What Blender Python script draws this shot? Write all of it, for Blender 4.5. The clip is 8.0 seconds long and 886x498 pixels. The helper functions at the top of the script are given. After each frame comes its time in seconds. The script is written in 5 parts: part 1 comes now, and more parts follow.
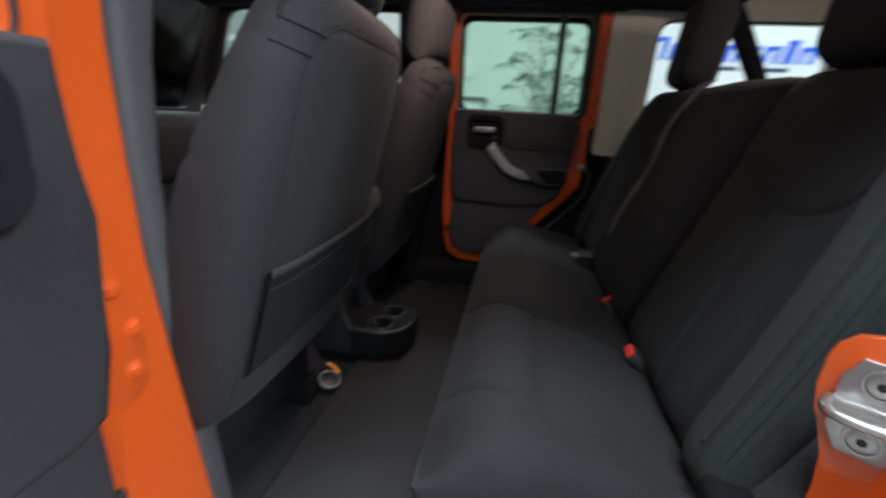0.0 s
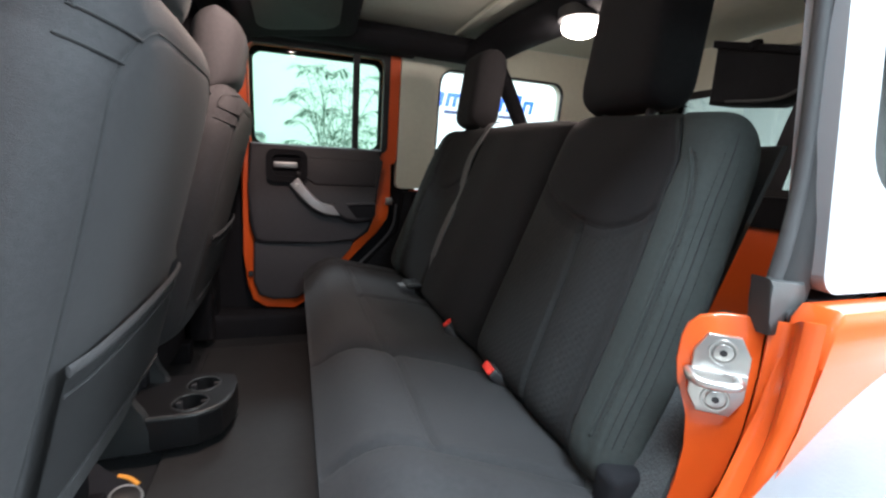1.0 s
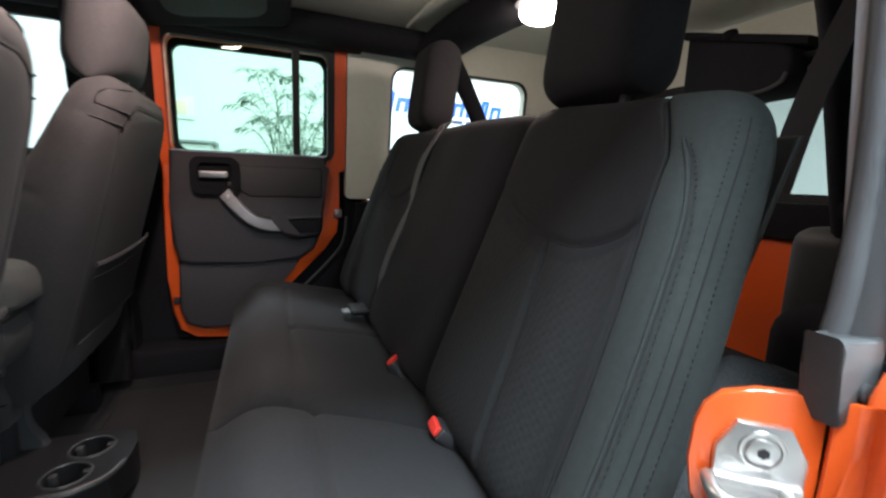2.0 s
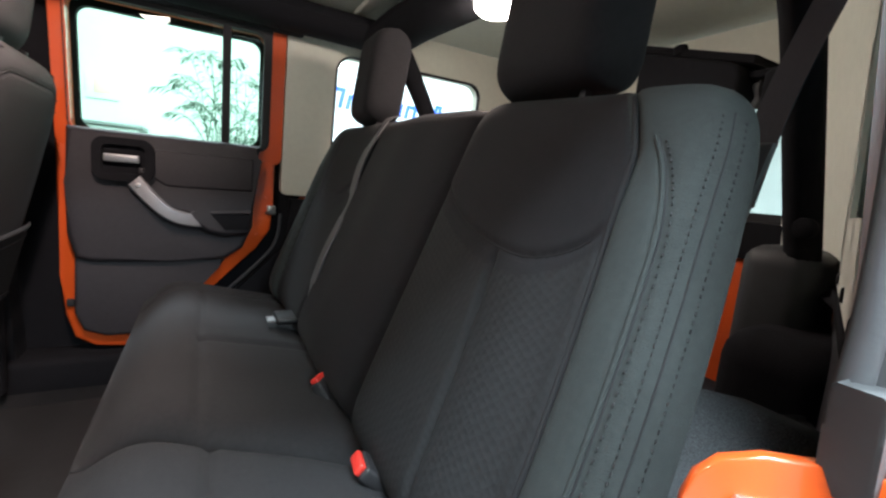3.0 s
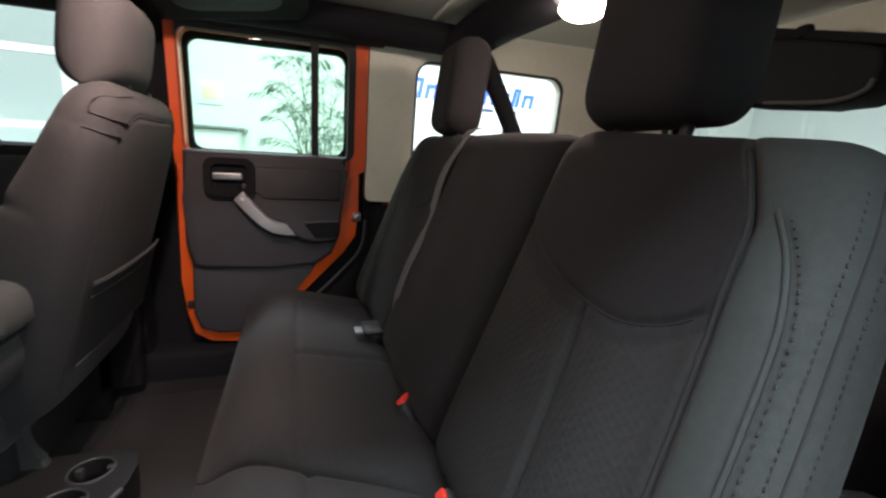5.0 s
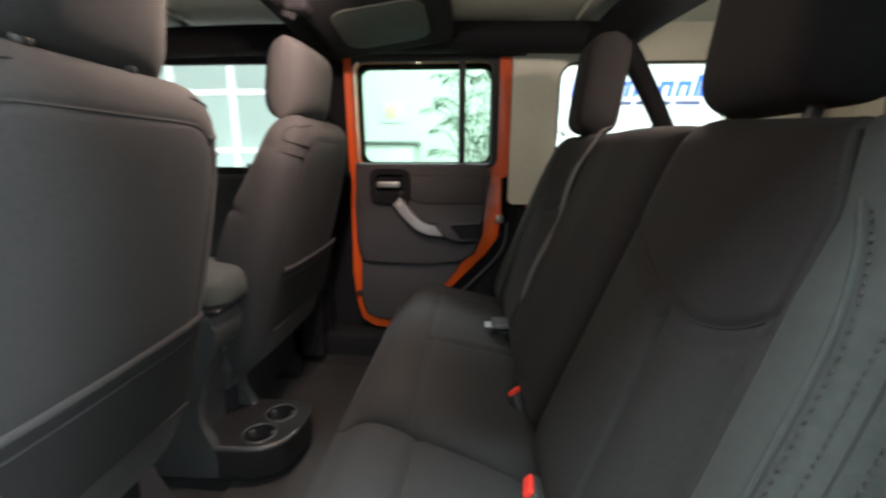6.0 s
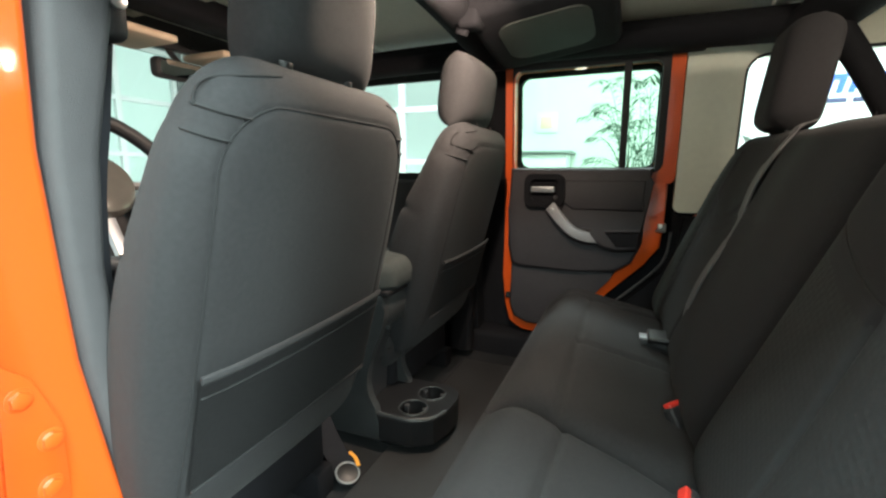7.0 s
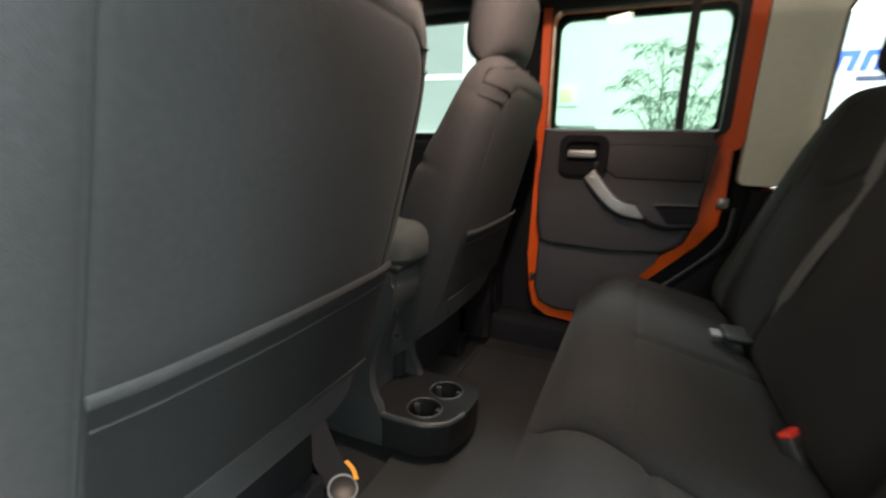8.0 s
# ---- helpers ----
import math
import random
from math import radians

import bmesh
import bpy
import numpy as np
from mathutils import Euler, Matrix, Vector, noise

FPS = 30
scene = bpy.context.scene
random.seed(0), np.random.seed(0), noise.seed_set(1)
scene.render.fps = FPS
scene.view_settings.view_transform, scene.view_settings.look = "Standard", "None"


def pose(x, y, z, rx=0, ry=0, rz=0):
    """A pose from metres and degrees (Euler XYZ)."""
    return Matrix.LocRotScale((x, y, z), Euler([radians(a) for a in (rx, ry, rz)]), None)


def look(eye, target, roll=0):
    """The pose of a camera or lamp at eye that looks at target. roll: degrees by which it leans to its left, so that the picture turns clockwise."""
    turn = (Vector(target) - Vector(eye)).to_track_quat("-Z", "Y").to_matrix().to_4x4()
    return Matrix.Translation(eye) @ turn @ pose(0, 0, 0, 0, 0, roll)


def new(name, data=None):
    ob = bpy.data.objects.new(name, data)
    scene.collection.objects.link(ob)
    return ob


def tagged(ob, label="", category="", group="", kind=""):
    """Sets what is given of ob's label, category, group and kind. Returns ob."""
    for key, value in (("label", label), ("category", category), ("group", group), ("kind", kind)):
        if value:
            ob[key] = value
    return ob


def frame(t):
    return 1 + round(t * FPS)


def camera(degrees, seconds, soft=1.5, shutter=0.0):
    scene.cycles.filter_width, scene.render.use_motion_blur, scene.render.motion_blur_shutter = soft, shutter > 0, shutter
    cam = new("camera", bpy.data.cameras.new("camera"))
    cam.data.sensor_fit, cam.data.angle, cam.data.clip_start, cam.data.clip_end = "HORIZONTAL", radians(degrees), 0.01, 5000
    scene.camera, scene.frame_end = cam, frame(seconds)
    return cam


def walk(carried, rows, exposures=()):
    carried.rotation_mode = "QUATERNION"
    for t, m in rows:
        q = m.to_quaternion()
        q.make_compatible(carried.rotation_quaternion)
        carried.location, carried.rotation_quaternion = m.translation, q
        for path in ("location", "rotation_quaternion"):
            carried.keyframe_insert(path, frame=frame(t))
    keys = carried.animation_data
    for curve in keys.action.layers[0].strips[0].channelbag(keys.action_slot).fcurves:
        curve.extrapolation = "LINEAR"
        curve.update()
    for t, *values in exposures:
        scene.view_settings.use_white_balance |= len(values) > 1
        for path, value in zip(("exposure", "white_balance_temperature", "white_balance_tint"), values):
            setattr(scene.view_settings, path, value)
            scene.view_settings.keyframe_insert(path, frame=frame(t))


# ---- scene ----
# The car stands with its tail towards +x; y runs from the open rear door across the cabin; z = 0 is the hall's floor.
cam = camera(91.0, 8.0, soft=2.3, shutter=0.5)
PATH = [
    (0, 0.4767, -0.2802, 1.1982, 73.38, -3.20, 9.88),
    (0.5, 0.3826, -0.2561, 1.1909, 77.65, -2.95, -10.87),
    (1, 0.3723, -0.2329, 1.1866, 79.48, -2.98, -18.50),
    (2.5, 0.5292, -0.0460, 1.1797, 81.35, -3.11, -24.01),
    (3, 0.5325, -0.0292, 1.1735, 81.73, -5.06, -28.33),
    (3.5, 0.4742, 0.0063, 1.2201, 81.29, -1.61, -30.38),
    (4, 0.4979, 0.0185, 1.2334, 80.85, -0.89, -26.02),
    (5.5, 0.5666, -0.0361, 1.2529, 77.59, -2.83, -9.81),
    (6, 0.6132, -0.0702, 1.2503, 78.45, -0.10, 3.51),
    (6.5, 0.5990, -0.1056, 1.2540, 77.66, 1.91, 13.86),
    (7, 0.6057, -0.1178, 1.2271, 80.00, 0.00, 22.77),
    (7.5, 0.5753, -0.0780, 1.2124, 80.45, -0.06, 21.70),
    (8, 0.4911, 0.0518, 1.1640, 77.38, -1.77, 23.66),
]
EXPOSURES = [(0.0, -0.75, 6100, 22), (0.5, 0.1, 6100, 20), (1.0, 0.5, 5950, 18), (2.5, 0.45, 5950, 18), (3.0, 0.9, 5900, 17), (3.5, 1.15, 6150, 28), (4.0, 1.0, 6150, 28), (5.5, 0.55, 6350, 18), (6.5, 0.75, 6450, 13), (7.2, 0.75, 6250, 5), (8.0, 0.55, 6500, 12)]
walk(cam, [(t, pose(x, y, z, rx, ry, rz)) for t, x, y, z, rx, ry, rz in PATH], EXPOSURES)

# ---- light ----
world = bpy.data.worlds.new("world")
scene.world = world
world.use_nodes = True
world.node_tree.nodes["Background"].inputs[0].default_value = (0.9, 0.95, 1.0, 1)
world.node_tree.nodes["Background"].inputs[1].default_value = 0.25


def area_lamp(name, at, target, sx, sy, watts, colour):
    data = bpy.data.lights.new(name, "AREA")
    data.shape, data.size, data.size_y, data.energy, data.color = "RECTANGLE", sx, sy, watts, colour
    ob = new(name, data)
    ob.matrix_world = look(at, target)
    return ob


COOL = (0.85, 1.0, 0.97)
CEILING_Z = 3.3
# ceiling lamps out of view, assumed; several added only to brighten pillar, hardtop, hall
LAMPS = [(0.5, -0.7, 130), (3.6, -1.1, 520), (3.6, -3.4, 230), (0.9, -4.2, 110), (-2.4, -3.6, 25), (-2.6, 3.0, 60), (0.3, 3.0, 58), (3.2, 3.0, 62)]
for lx, ly, watts in LAMPS:
    area_lamp("unseen_hall_lamp", (lx, ly, CEILING_Z - 0.06), (lx, ly, 0), 1.2, 0.6, watts, COOL)
for at, target, watts, name in (((1.055, 0.80, 1.530), (1.03, 0.80, 0.6), 0.7, "rear_dome_bulb"), ((0.36, 0.735, 1.583), (-0.54, 0.735, 1.183), 6.5, "front_dome_bulb")):
    bulb = bpy.data.lights.new(name, "AREA")
    bulb.shape, bulb.size, bulb.energy, bulb.color = "DISK", 0.05, watts, (1.0, 0.74, 0.58)
    new(name, bulb).matrix_world = look(at, target)


# ---- materials ----
def material(name, colour, rough=0.6, metal=0.0, vary=0.15, grain=60.0, bump=0.1, bump_scale=400.0, coat=0.0, sheen=0.0, spec=0.5, patch=4.0):
    m = bpy.data.materials.new(name)
    m.use_nodes = True
    nt = m.node_tree
    b = nt.nodes["Principled BSDF"]
    b.inputs["Roughness"].default_value, b.inputs["Metallic"].default_value = rough, metal
    b.inputs["Coat Weight"].default_value, b.inputs["Coat Roughness"].default_value = coat, 0.06
    b.inputs["Sheen Weight"].default_value = sheen
    b.inputs["Specular IOR Level"].default_value = spec
    co = nt.nodes.new("ShaderNodeTexCoord")
    big, small = nt.nodes.new("ShaderNodeTexNoise"), nt.nodes.new("ShaderNodeTexNoise")
    big.inputs["Scale"].default_value, small.inputs["Scale"].default_value = patch, grain
    add = nt.nodes.new("ShaderNodeMath")
    add.operation = "ADD"
    ramp = nt.nodes.new("ShaderNodeValToRGB")
    lo, hi = [c * (1 - vary) for c in colour], [min(1, c * (1 + vary)) for c in colour]
    ramp.color_ramp.elements[0].color, ramp.color_ramp.elements[1].color = (*lo, 1), (*hi, 1)
    ramp.color_ramp.elements[0].position, ramp.color_ramp.elements[1].position = 0.3, 0.7
    half = nt.nodes.new("ShaderNodeMath")
    half.operation, half.inputs[1].default_value = "MULTIPLY", 0.5
    for n in (big, small):
        nt.links.new(co.outputs["Object"], n.inputs["Vector"])
    nt.links.new(big.outputs["Fac"], add.inputs[0])
    nt.links.new(small.outputs["Fac"], add.inputs[1])
    nt.links.new(add.outputs[0], half.inputs[0])
    nt.links.new(half.outputs[0], ramp.inputs["Fac"])
    nt.links.new(ramp.outputs["Color"], b.inputs["Base Color"])
    if bump:
        tex = nt.nodes.new("ShaderNodeTexNoise")
        tex.inputs["Scale"].default_value = bump_scale
        tex.inputs["Detail"].default_value = 3
        bp = nt.nodes.new("ShaderNodeBump")
        bp.inputs["Strength"].default_value, bp.inputs["Distance"].default_value = bump, 0.002
        nt.links.new(co.outputs["Object"], tex.inputs["Vector"])
        nt.links.new(tex.outputs["Fac"], bp.inputs["Height"])
        nt.links.new(bp.outputs["Normal"], b.inputs["Normal"])
    return m


def woven(name, colour, scale, rough=0.85, depth=0.5, sheen=0.0):
    """Cloth with a small diamond weave."""
    m = material(name, colour, rough, vary=0.18, grain=90, bump=0, sheen=sheen, spec=0.35)
    nt = m.node_tree
    b = nt.nodes["Principled BSDF"]
    co = nt.nodes.new("ShaderNodeTexCoord")
    mp = nt.nodes.new("ShaderNodeMapping")
    mp.inputs["Rotation"].default_value = (0.6, 0.5, 0.78)
    vo = nt.nodes.new("ShaderNodeTexVoronoi")
    vo.inputs["Scale"].default_value = scale
    vo.inputs["Randomness"].default_value = 0.25
    bp = nt.nodes.new("ShaderNodeBump")
    bp.inputs["Strength"].default_value, bp.inputs["Distance"].default_value = depth, 0.0015
    nt.links.new(co.outputs["Object"], mp.inputs["Vector"])
    nt.links.new(mp.outputs["Vector"], vo.inputs["Vector"])
    nt.links.new(vo.outputs["Distance"], bp.inputs["Height"])
    nt.links.new(bp.outputs["Normal"], b.inputs["Normal"])
    return m


def pane_glass(name, tint, gloss=1.0):
    m = bpy.data.materials.new(name)
    m.use_nodes = True
    nt = m.node_tree
    nt.nodes.remove(nt.nodes["Principled BSDF"])
    tr, gl, mx, fr = (nt.nodes.new("ShaderNode" + k) for k in ("BsdfTransparent", "BsdfGlossy", "MixShader", "Fresnel"))
    tr.inputs[0].default_value = (*tint, 1)
    gl.inputs["Roughness"].default_value = 0.02
    fr.inputs["IOR"].default_value = 1.45
    nt.links.new(fr.outputs[0], mx.inputs[0])
    nt.links.new(tr.outputs[0], mx.inputs[1])
    nt.links.new(gl.outputs[0], mx.inputs[2])
    nt.links.new(mx.outputs[0], nt.nodes["Material Output"].inputs[0])
    return m


def glowing(name, colour, strength):
    m = bpy.data.materials.new(name)
    m.use_nodes = True
    b = m.node_tree.nodes["Principled BSDF"]
    b.inputs["Base Color"].default_value = (*colour, 1)
    b.inputs["Emission Color"].default_value = (*colour, 1)
    b.inputs["Emission Strength"].default_value = strength
    return m


CLOTH = material("charcoal_cloth", (0.0215, 0.0212, 0.0228), 0.85, vary=0.22, grain=160, bump=0.4, bump_scale=1000, spec=0.25, sheen=0.03)
# cloth tones that also hold painted light: greener lit bolster, darker shaded panel and weave
BOLSTER = material("charcoal_lit_bolster_cloth", (0.0265, 0.0312, 0.0303), 0.85, vary=0.20, grain=160, bump=0.35, bump_scale=1100, spec=0.25, sheen=0.03)
PANEL = material("dark_shaded_panel_cloth", (0.0128, 0.0120, 0.0135), 0.88, vary=0.22, grain=160, bump=0.4, bump_scale=1000, spec=0.22, sheen=0.03)
WEAVE = woven("diamond_weave_cloth", (0.0150, 0.0154, 0.0162), 130, depth=0.5)
STITCH = material("dark_thread", (0.015, 0.0155, 0.016), 0.8, bump=0)
SEAM = material("dark_seam_cord", (0.010, 0.010, 0.011), 0.9, bump=0)
PLASTIC = material("grained_black_plastic", (0.024, 0.023, 0.025), 0.55, vary=0.12, grain=120, bump=0.25, bump_scale=650)
TRIM = material("dark_door_trim", (0.033, 0.030, 0.034), 0.6, vary=0.12, grain=100, bump=0.3, bump_scale=600)
GLOSSBLACK = material("satin_black_plastic", (0.010, 0.010, 0.011), 0.4, vary=0.1, bump=0.1)
RUBBER = material("black_rubber", (0.017, 0.0165, 0.018), 0.75, vary=0.1, bump=0.1)
SEALGREY = material("grey_door_seal", (0.045, 0.045, 0.048), 0.5, vary=0.1, bump=0.1)
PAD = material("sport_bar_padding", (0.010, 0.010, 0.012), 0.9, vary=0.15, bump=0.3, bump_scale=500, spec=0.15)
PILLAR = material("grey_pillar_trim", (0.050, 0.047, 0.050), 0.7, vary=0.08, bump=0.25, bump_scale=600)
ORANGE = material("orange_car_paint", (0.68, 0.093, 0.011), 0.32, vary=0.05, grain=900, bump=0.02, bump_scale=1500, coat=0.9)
SILVER = material("satin_silver_trim", (0.33, 0.33, 0.345), 0.36, 0.4, vary=0.08, bump=0.06)
CHROME = material("bare_steel", (0.62, 0.61, 0.6), 0.3, 0.9, vary=0.12, bump=0.08)
CREAM = material("pale_hardtop_liner", (0.70, 0.70, 0.60), 0.8, vary=0.05, bump=0.25, bump_scale=350)
TOPSKIN = material("pale_grey_hardtop_skin", (0.30, 0.31, 0.33), 0.35, vary=0.03, bump=0.05, coat=0.4)
FLARE = material("pale_grey_wheel_flare", (0.26, 0.27, 0.30), 0.4, vary=0.04, bump=0.15)
CONSOLEGREY = material("dark_grey_console_trim", (0.032, 0.034, 0.035), 0.38, vary=0.1, bump=0.12, bump_scale=600)
BRACKETGREY = material("dark_grey_bracket_plastic", (0.034, 0.036, 0.037), 0.6, vary=0.1, bump=0.1)
HUMP = material("speckled_grey_carpet", (0.045, 0.047, 0.049), 0.95, vary=0.9, grain=800, bump=0.9, bump_scale=420, spec=0.2)
CARPET = material("charcoal_carpet", (0.022, 0.023, 0.025), 0.95, vary=0.45, grain=420, bump=0.9, bump_scale=420, spec=0.2)
MAT = material("ribbed_floor_mat", (0.018, 0.0185, 0.0195), 0.7, vary=0.2, bump=0.3)
WEBBING = material("grey_belt_webbing", (0.085, 0.082, 0.086), 0.75, vary=0.1, grain=300, bump=0.3, bump_scale=1200)
BELTWEB = material("charcoal_belt_webbing", (0.032, 0.031, 0.036), 0.85, vary=0.12, grain=300, bump=0.3, bump_scale=1500, spec=0.15)
DARKWEB = material("black_belt_webbing", (0.018, 0.018, 0.021), 0.9, vary=0.1, bump=0.2, bump_scale=1200, spec=0.1)
TAG = material("orange_yellow_plastic", (0.85, 0.36, 0.05), 0.4, vary=0.05, bump=0)
HUB = material("glossy_grey_hub", (0.20, 0.19, 0.175), 0.14, 0.5, vary=0.08, bump=0)
RED = material("red_release_button", (0.75, 0.045, 0.03), 0.4, vary=0.05, bump=0)
GRILLE = material("speaker_grille_cloth", (0.024, 0.028, 0.025), 0.7, vary=0.15, bump=0.6, bump_scale=700)
VISOR = material("tan_sun_visor", (0.62, 0.47, 0.34), 0.8, vary=0.06, bump=0.2)
GREYWALL = material("grey_wall_paint", (0.19, 0.195, 0.20), 0.7, vary=0.05, grain=12, bump=0.08, bump_scale=90, patch=0.6)
PALEWALL = material("pale_wall_paint", (0.70, 0.72, 0.71), 0.7, vary=0.05, grain=12, bump=0.08, bump_scale=90, patch=0.6)
WALL = material("white_wall_paint", (0.80, 0.81, 0.79), 0.7, vary=0.03, grain=12, bump=0.08, bump_scale=90, patch=0.6)
TILE = material("pale_floor_tile", (0.30, 0.285, 0.26), 0.25, vary=0.08, grain=9, bump=0.03)
WHITE = material("white_board", (0.85, 0.86, 0.87), 0.45, vary=0.02, bump=0)
BLUE = material("blue_letter_film", (0.02, 0.13, 0.8), 0.4, vary=0.03, bump=0)
DARKLET = material("navy_letter_film", (0.05, 0.06, 0.16), 0.5, bump=0)
REDSIGN = material("orange_red_print", (0.88, 0.66, 0.52), 0.5, bump=0)
GREYMETAL = material("grey_metal", (0.3, 0.31, 0.32), 0.4, 0.6, bump=0.05)
LEAF = material("palm_leaf_green", (0.085, 0.14, 0.10), 0.5, vary=0.35, grain=30, bump=0.1)
STEM = material("palm_stem", (0.16, 0.13, 0.06), 0.7, vary=0.3, bump=0.4, bump_scale=80)
POT = material("dark_clay_pot", (0.12, 0.09, 0.07), 0.6, vary=0.2)
GREENGLASS = pane_glass("green_tinted_glass", (0.71, 0.86, 0.76))
CLEARGLASS = pane_glass("clear_glass", (0.93, 0.97, 0.95))
# tail and quarter tints assumed, set to dim the light on the tailgate
TAILGLASS = pane_glass("tinted_tail_glass", (0.62, 0.66, 0.64))
DARKGLASS = pane_glass("light_cutting_quarter_glass", (0.42, 0.45, 0.44))
DOME = glowing("lit_dome_lens", (1.0, 0.84, 0.66), 34.0)
LAMPGLOW = glowing("assumed_panel_glow", (0.95, 1.0, 0.98), 2.0)
DAYLIGHT = glowing("bright_outdoors", (0.72, 0.82, 0.79), 0.45)
MIRROR = material("mirror_silver", (0.8, 0.8, 0.8), 0.03, 1.0, vary=0.0, bump=0)


# ---- shape helpers ----
def thing(name, label, category, at=(0, 0, 0), group="", kind=""):
    ob = new(name)
    ob.empty_display_size = 0.05
    ob.location = at
    return tagged(ob, label, category, group, kind)


def part(name, bm, mat, parent=None, label="", smooth=True, angle=40, by=None):
    """Links a bmesh, in world coordinates, as one mesh under a thing or part; by: an offset."""
    if by:
        bmesh.ops.translate(bm, vec=by, verts=bm.verts)
    bmesh.ops.recalc_face_normals(bm, faces=bm.faces)
    me = bpy.data.meshes.new(name)
    bm.to_mesh(me)
    bm.free()
    me.materials.append(mat)
    if smooth:
        me.polygons.foreach_set("use_smooth", [True] * len(me.polygons))
        me.set_sharp_from_angle(angle=radians(angle))
    ob = new(name, me)
    if parent:
        ob.parent = parent
        root = parent
        while root.parent:
            root = root.parent
        ob.matrix_parent_inverse = Matrix.Translation(-root.location) if root is parent else Matrix()
    if label:
        ob["label"] = label
    return ob


def setting(name, bm, mat, label, category, smooth=True):
    return tagged(part(name, bm, mat, smooth=smooth), label, category, kind="structure")


def rbox(x0, x1, y0, y1, z0, z1, r=0.01, seg=3, bm=None, m=None):
    """A box with rounded edges, between two corners, turned by m about its middle."""
    out = bmesh.new()
    bmesh.ops.create_cube(out, size=1)
    for v in out.verts:
        v.co = Vector((v.co.x * (x1 - x0), v.co.y * (y1 - y0), v.co.z * (z1 - z0)))
    if r > 0:
        bmesh.ops.bevel(out, geom=list(out.edges), offset=r, segments=seg, profile=0.5, affect="EDGES", clamp_overlap=True)
    mid = Matrix.Translation(((x0 + x1) / 2, (y0 + y1) / 2, (z0 + z1) / 2))
    bmesh.ops.transform(out, matrix=mid @ (m or Matrix()), verts=out.verts)
    return merge(bm, out) if bm else out


def merge(bm, other):
    me = bpy.data.meshes.new("tmp")
    other.to_mesh(me)
    other.free()
    bm.from_mesh(me)
    bpy.data.meshes.remove(me)
    return bm


def rrect(a0, a1, b0, b1, r, n=6):
    """Points of a rounded rectangle, the same count for every size."""
    pts = []
    for cx, cy, start in ((a1 - r, b1 - r, 0), (a0 + r, b1 - r, 90), (a0 + r, b0 + r, 180), (a1 - r, b0 + r, 270)):
        for k in range(n + 1):
            w = radians(start + 90 * k / n)
            pts.append((cx + r * math.cos(w), cy + r * math.sin(w)))
    return pts


def ring(outer, inner, place, bm=None):
    """A flat frame with thickness between two outlines of one count; place(a, b, side) gives the point, side 0 or 1."""
    bm = bm or bmesh.new()
    n = len(outer)
    grid = [[bm.verts.new(place(*p, s)) for p in loop] for loop in (outer, inner) for s in (0, 1)]
    o0, o1, i0, i1 = grid
    for k in range(n):
        j = (k + 1) % n
        bm.faces.new((o0[k], o0[j], i0[j], i0[k]))
        bm.faces.new((o1[k], i1[k], i1[j], o1[j]))
        bm.faces.new((o0[k], o1[k], o1[j], o0[j]))
        bm.faces.new((i0[k], i0[j], i1[j], i1[k]))
    return bm


def prism(outline, place, bevel=0.0, seg=2):
    """A solid plate of an outline; place(a, b, side) gives the point, side 0 or 1."""
    bm = bmesh.new()
    a = [bm.verts.new(place(*p, 0)) for p in outline]
    b = [bm.verts.new(place(*p, 1)) for p in outline]
    fa, fb = bm.faces.new(a), bm.faces.new(b[::-1])
    for k in range(len(a)):
        j = (k + 1) % len(a)
        bm.faces.new((a[j], a[k], b[k], b[j]))
    if bevel:
        bmesh.ops.bevel(bm, geom=list({*fa.edges, *fb.edges}), offset=bevel, segments=seg, profile=0.5, affect="EDGES", clamp_overlap=True)
    return bm


def loft(rings, closed=True):
    bm = bmesh.new()
    rows = [[bm.verts.new(p) for p in r] for r in rings]
    n = len(rows[0])
    for a, b in zip(rows, rows[1:]):
        for k in range(n):
            j = (k + 1) % n
            bm.faces.new((a[k], a[j], b[j], b[k]))
    if closed:
        bm.faces.new(rows[0])
        bm.faces.new(rows[-1])
    return bm


def curve_points(points, k=6):
    """A smooth line through points."""
    pts = [Vector(p) for p in points]
    ext = [2 * pts[0] - pts[1], *pts, 2 * pts[-1] - pts[-2]]
    out = []
    for i in range(1, len(ext) - 2):
        a, b, c, d = ext[i - 1:i + 3]
        for j in range(k):
            t = j / k
            out.append(0.5 * ((2 * b) + (c - a) * t + (2 * a - 5 * b + 4 * c - d) * t * t + (3 * b - a - 3 * c + d) * t ** 3))
    return out + [pts[-1]]


def tube(points, r, n=10, k=6, flat=1.0, up=None, bm=None):
    """A round or flattened bar along a smooth line."""
    pts = curve_points(points, k) if k > 1 else [Vector(p) for p in points]
    rings = []
    normal = None
    for i, p in enumerate(pts):
        way = (pts[min(i + 1, len(pts) - 1)] - pts[max(i - 1, 0)]).normalized()
        ref = Vector(up) if up else (normal or (Vector((0, 0, 1)) if abs(way.z) < 0.9 else Vector((0, 1, 0))))
        side = way.cross(ref).normalized()
        normal = side.cross(way).normalized()
        rr = r[0] + (r[1] - r[0]) * i / (len(pts) - 1) if isinstance(r, tuple) else r
        rings.append([p + side * rr * math.cos(2 * math.pi * q / n) + normal * rr * flat * math.sin(2 * math.pi * q / n) for q in range(n)])
    out = loft(rings)
    return merge(bm, out) if bm else out


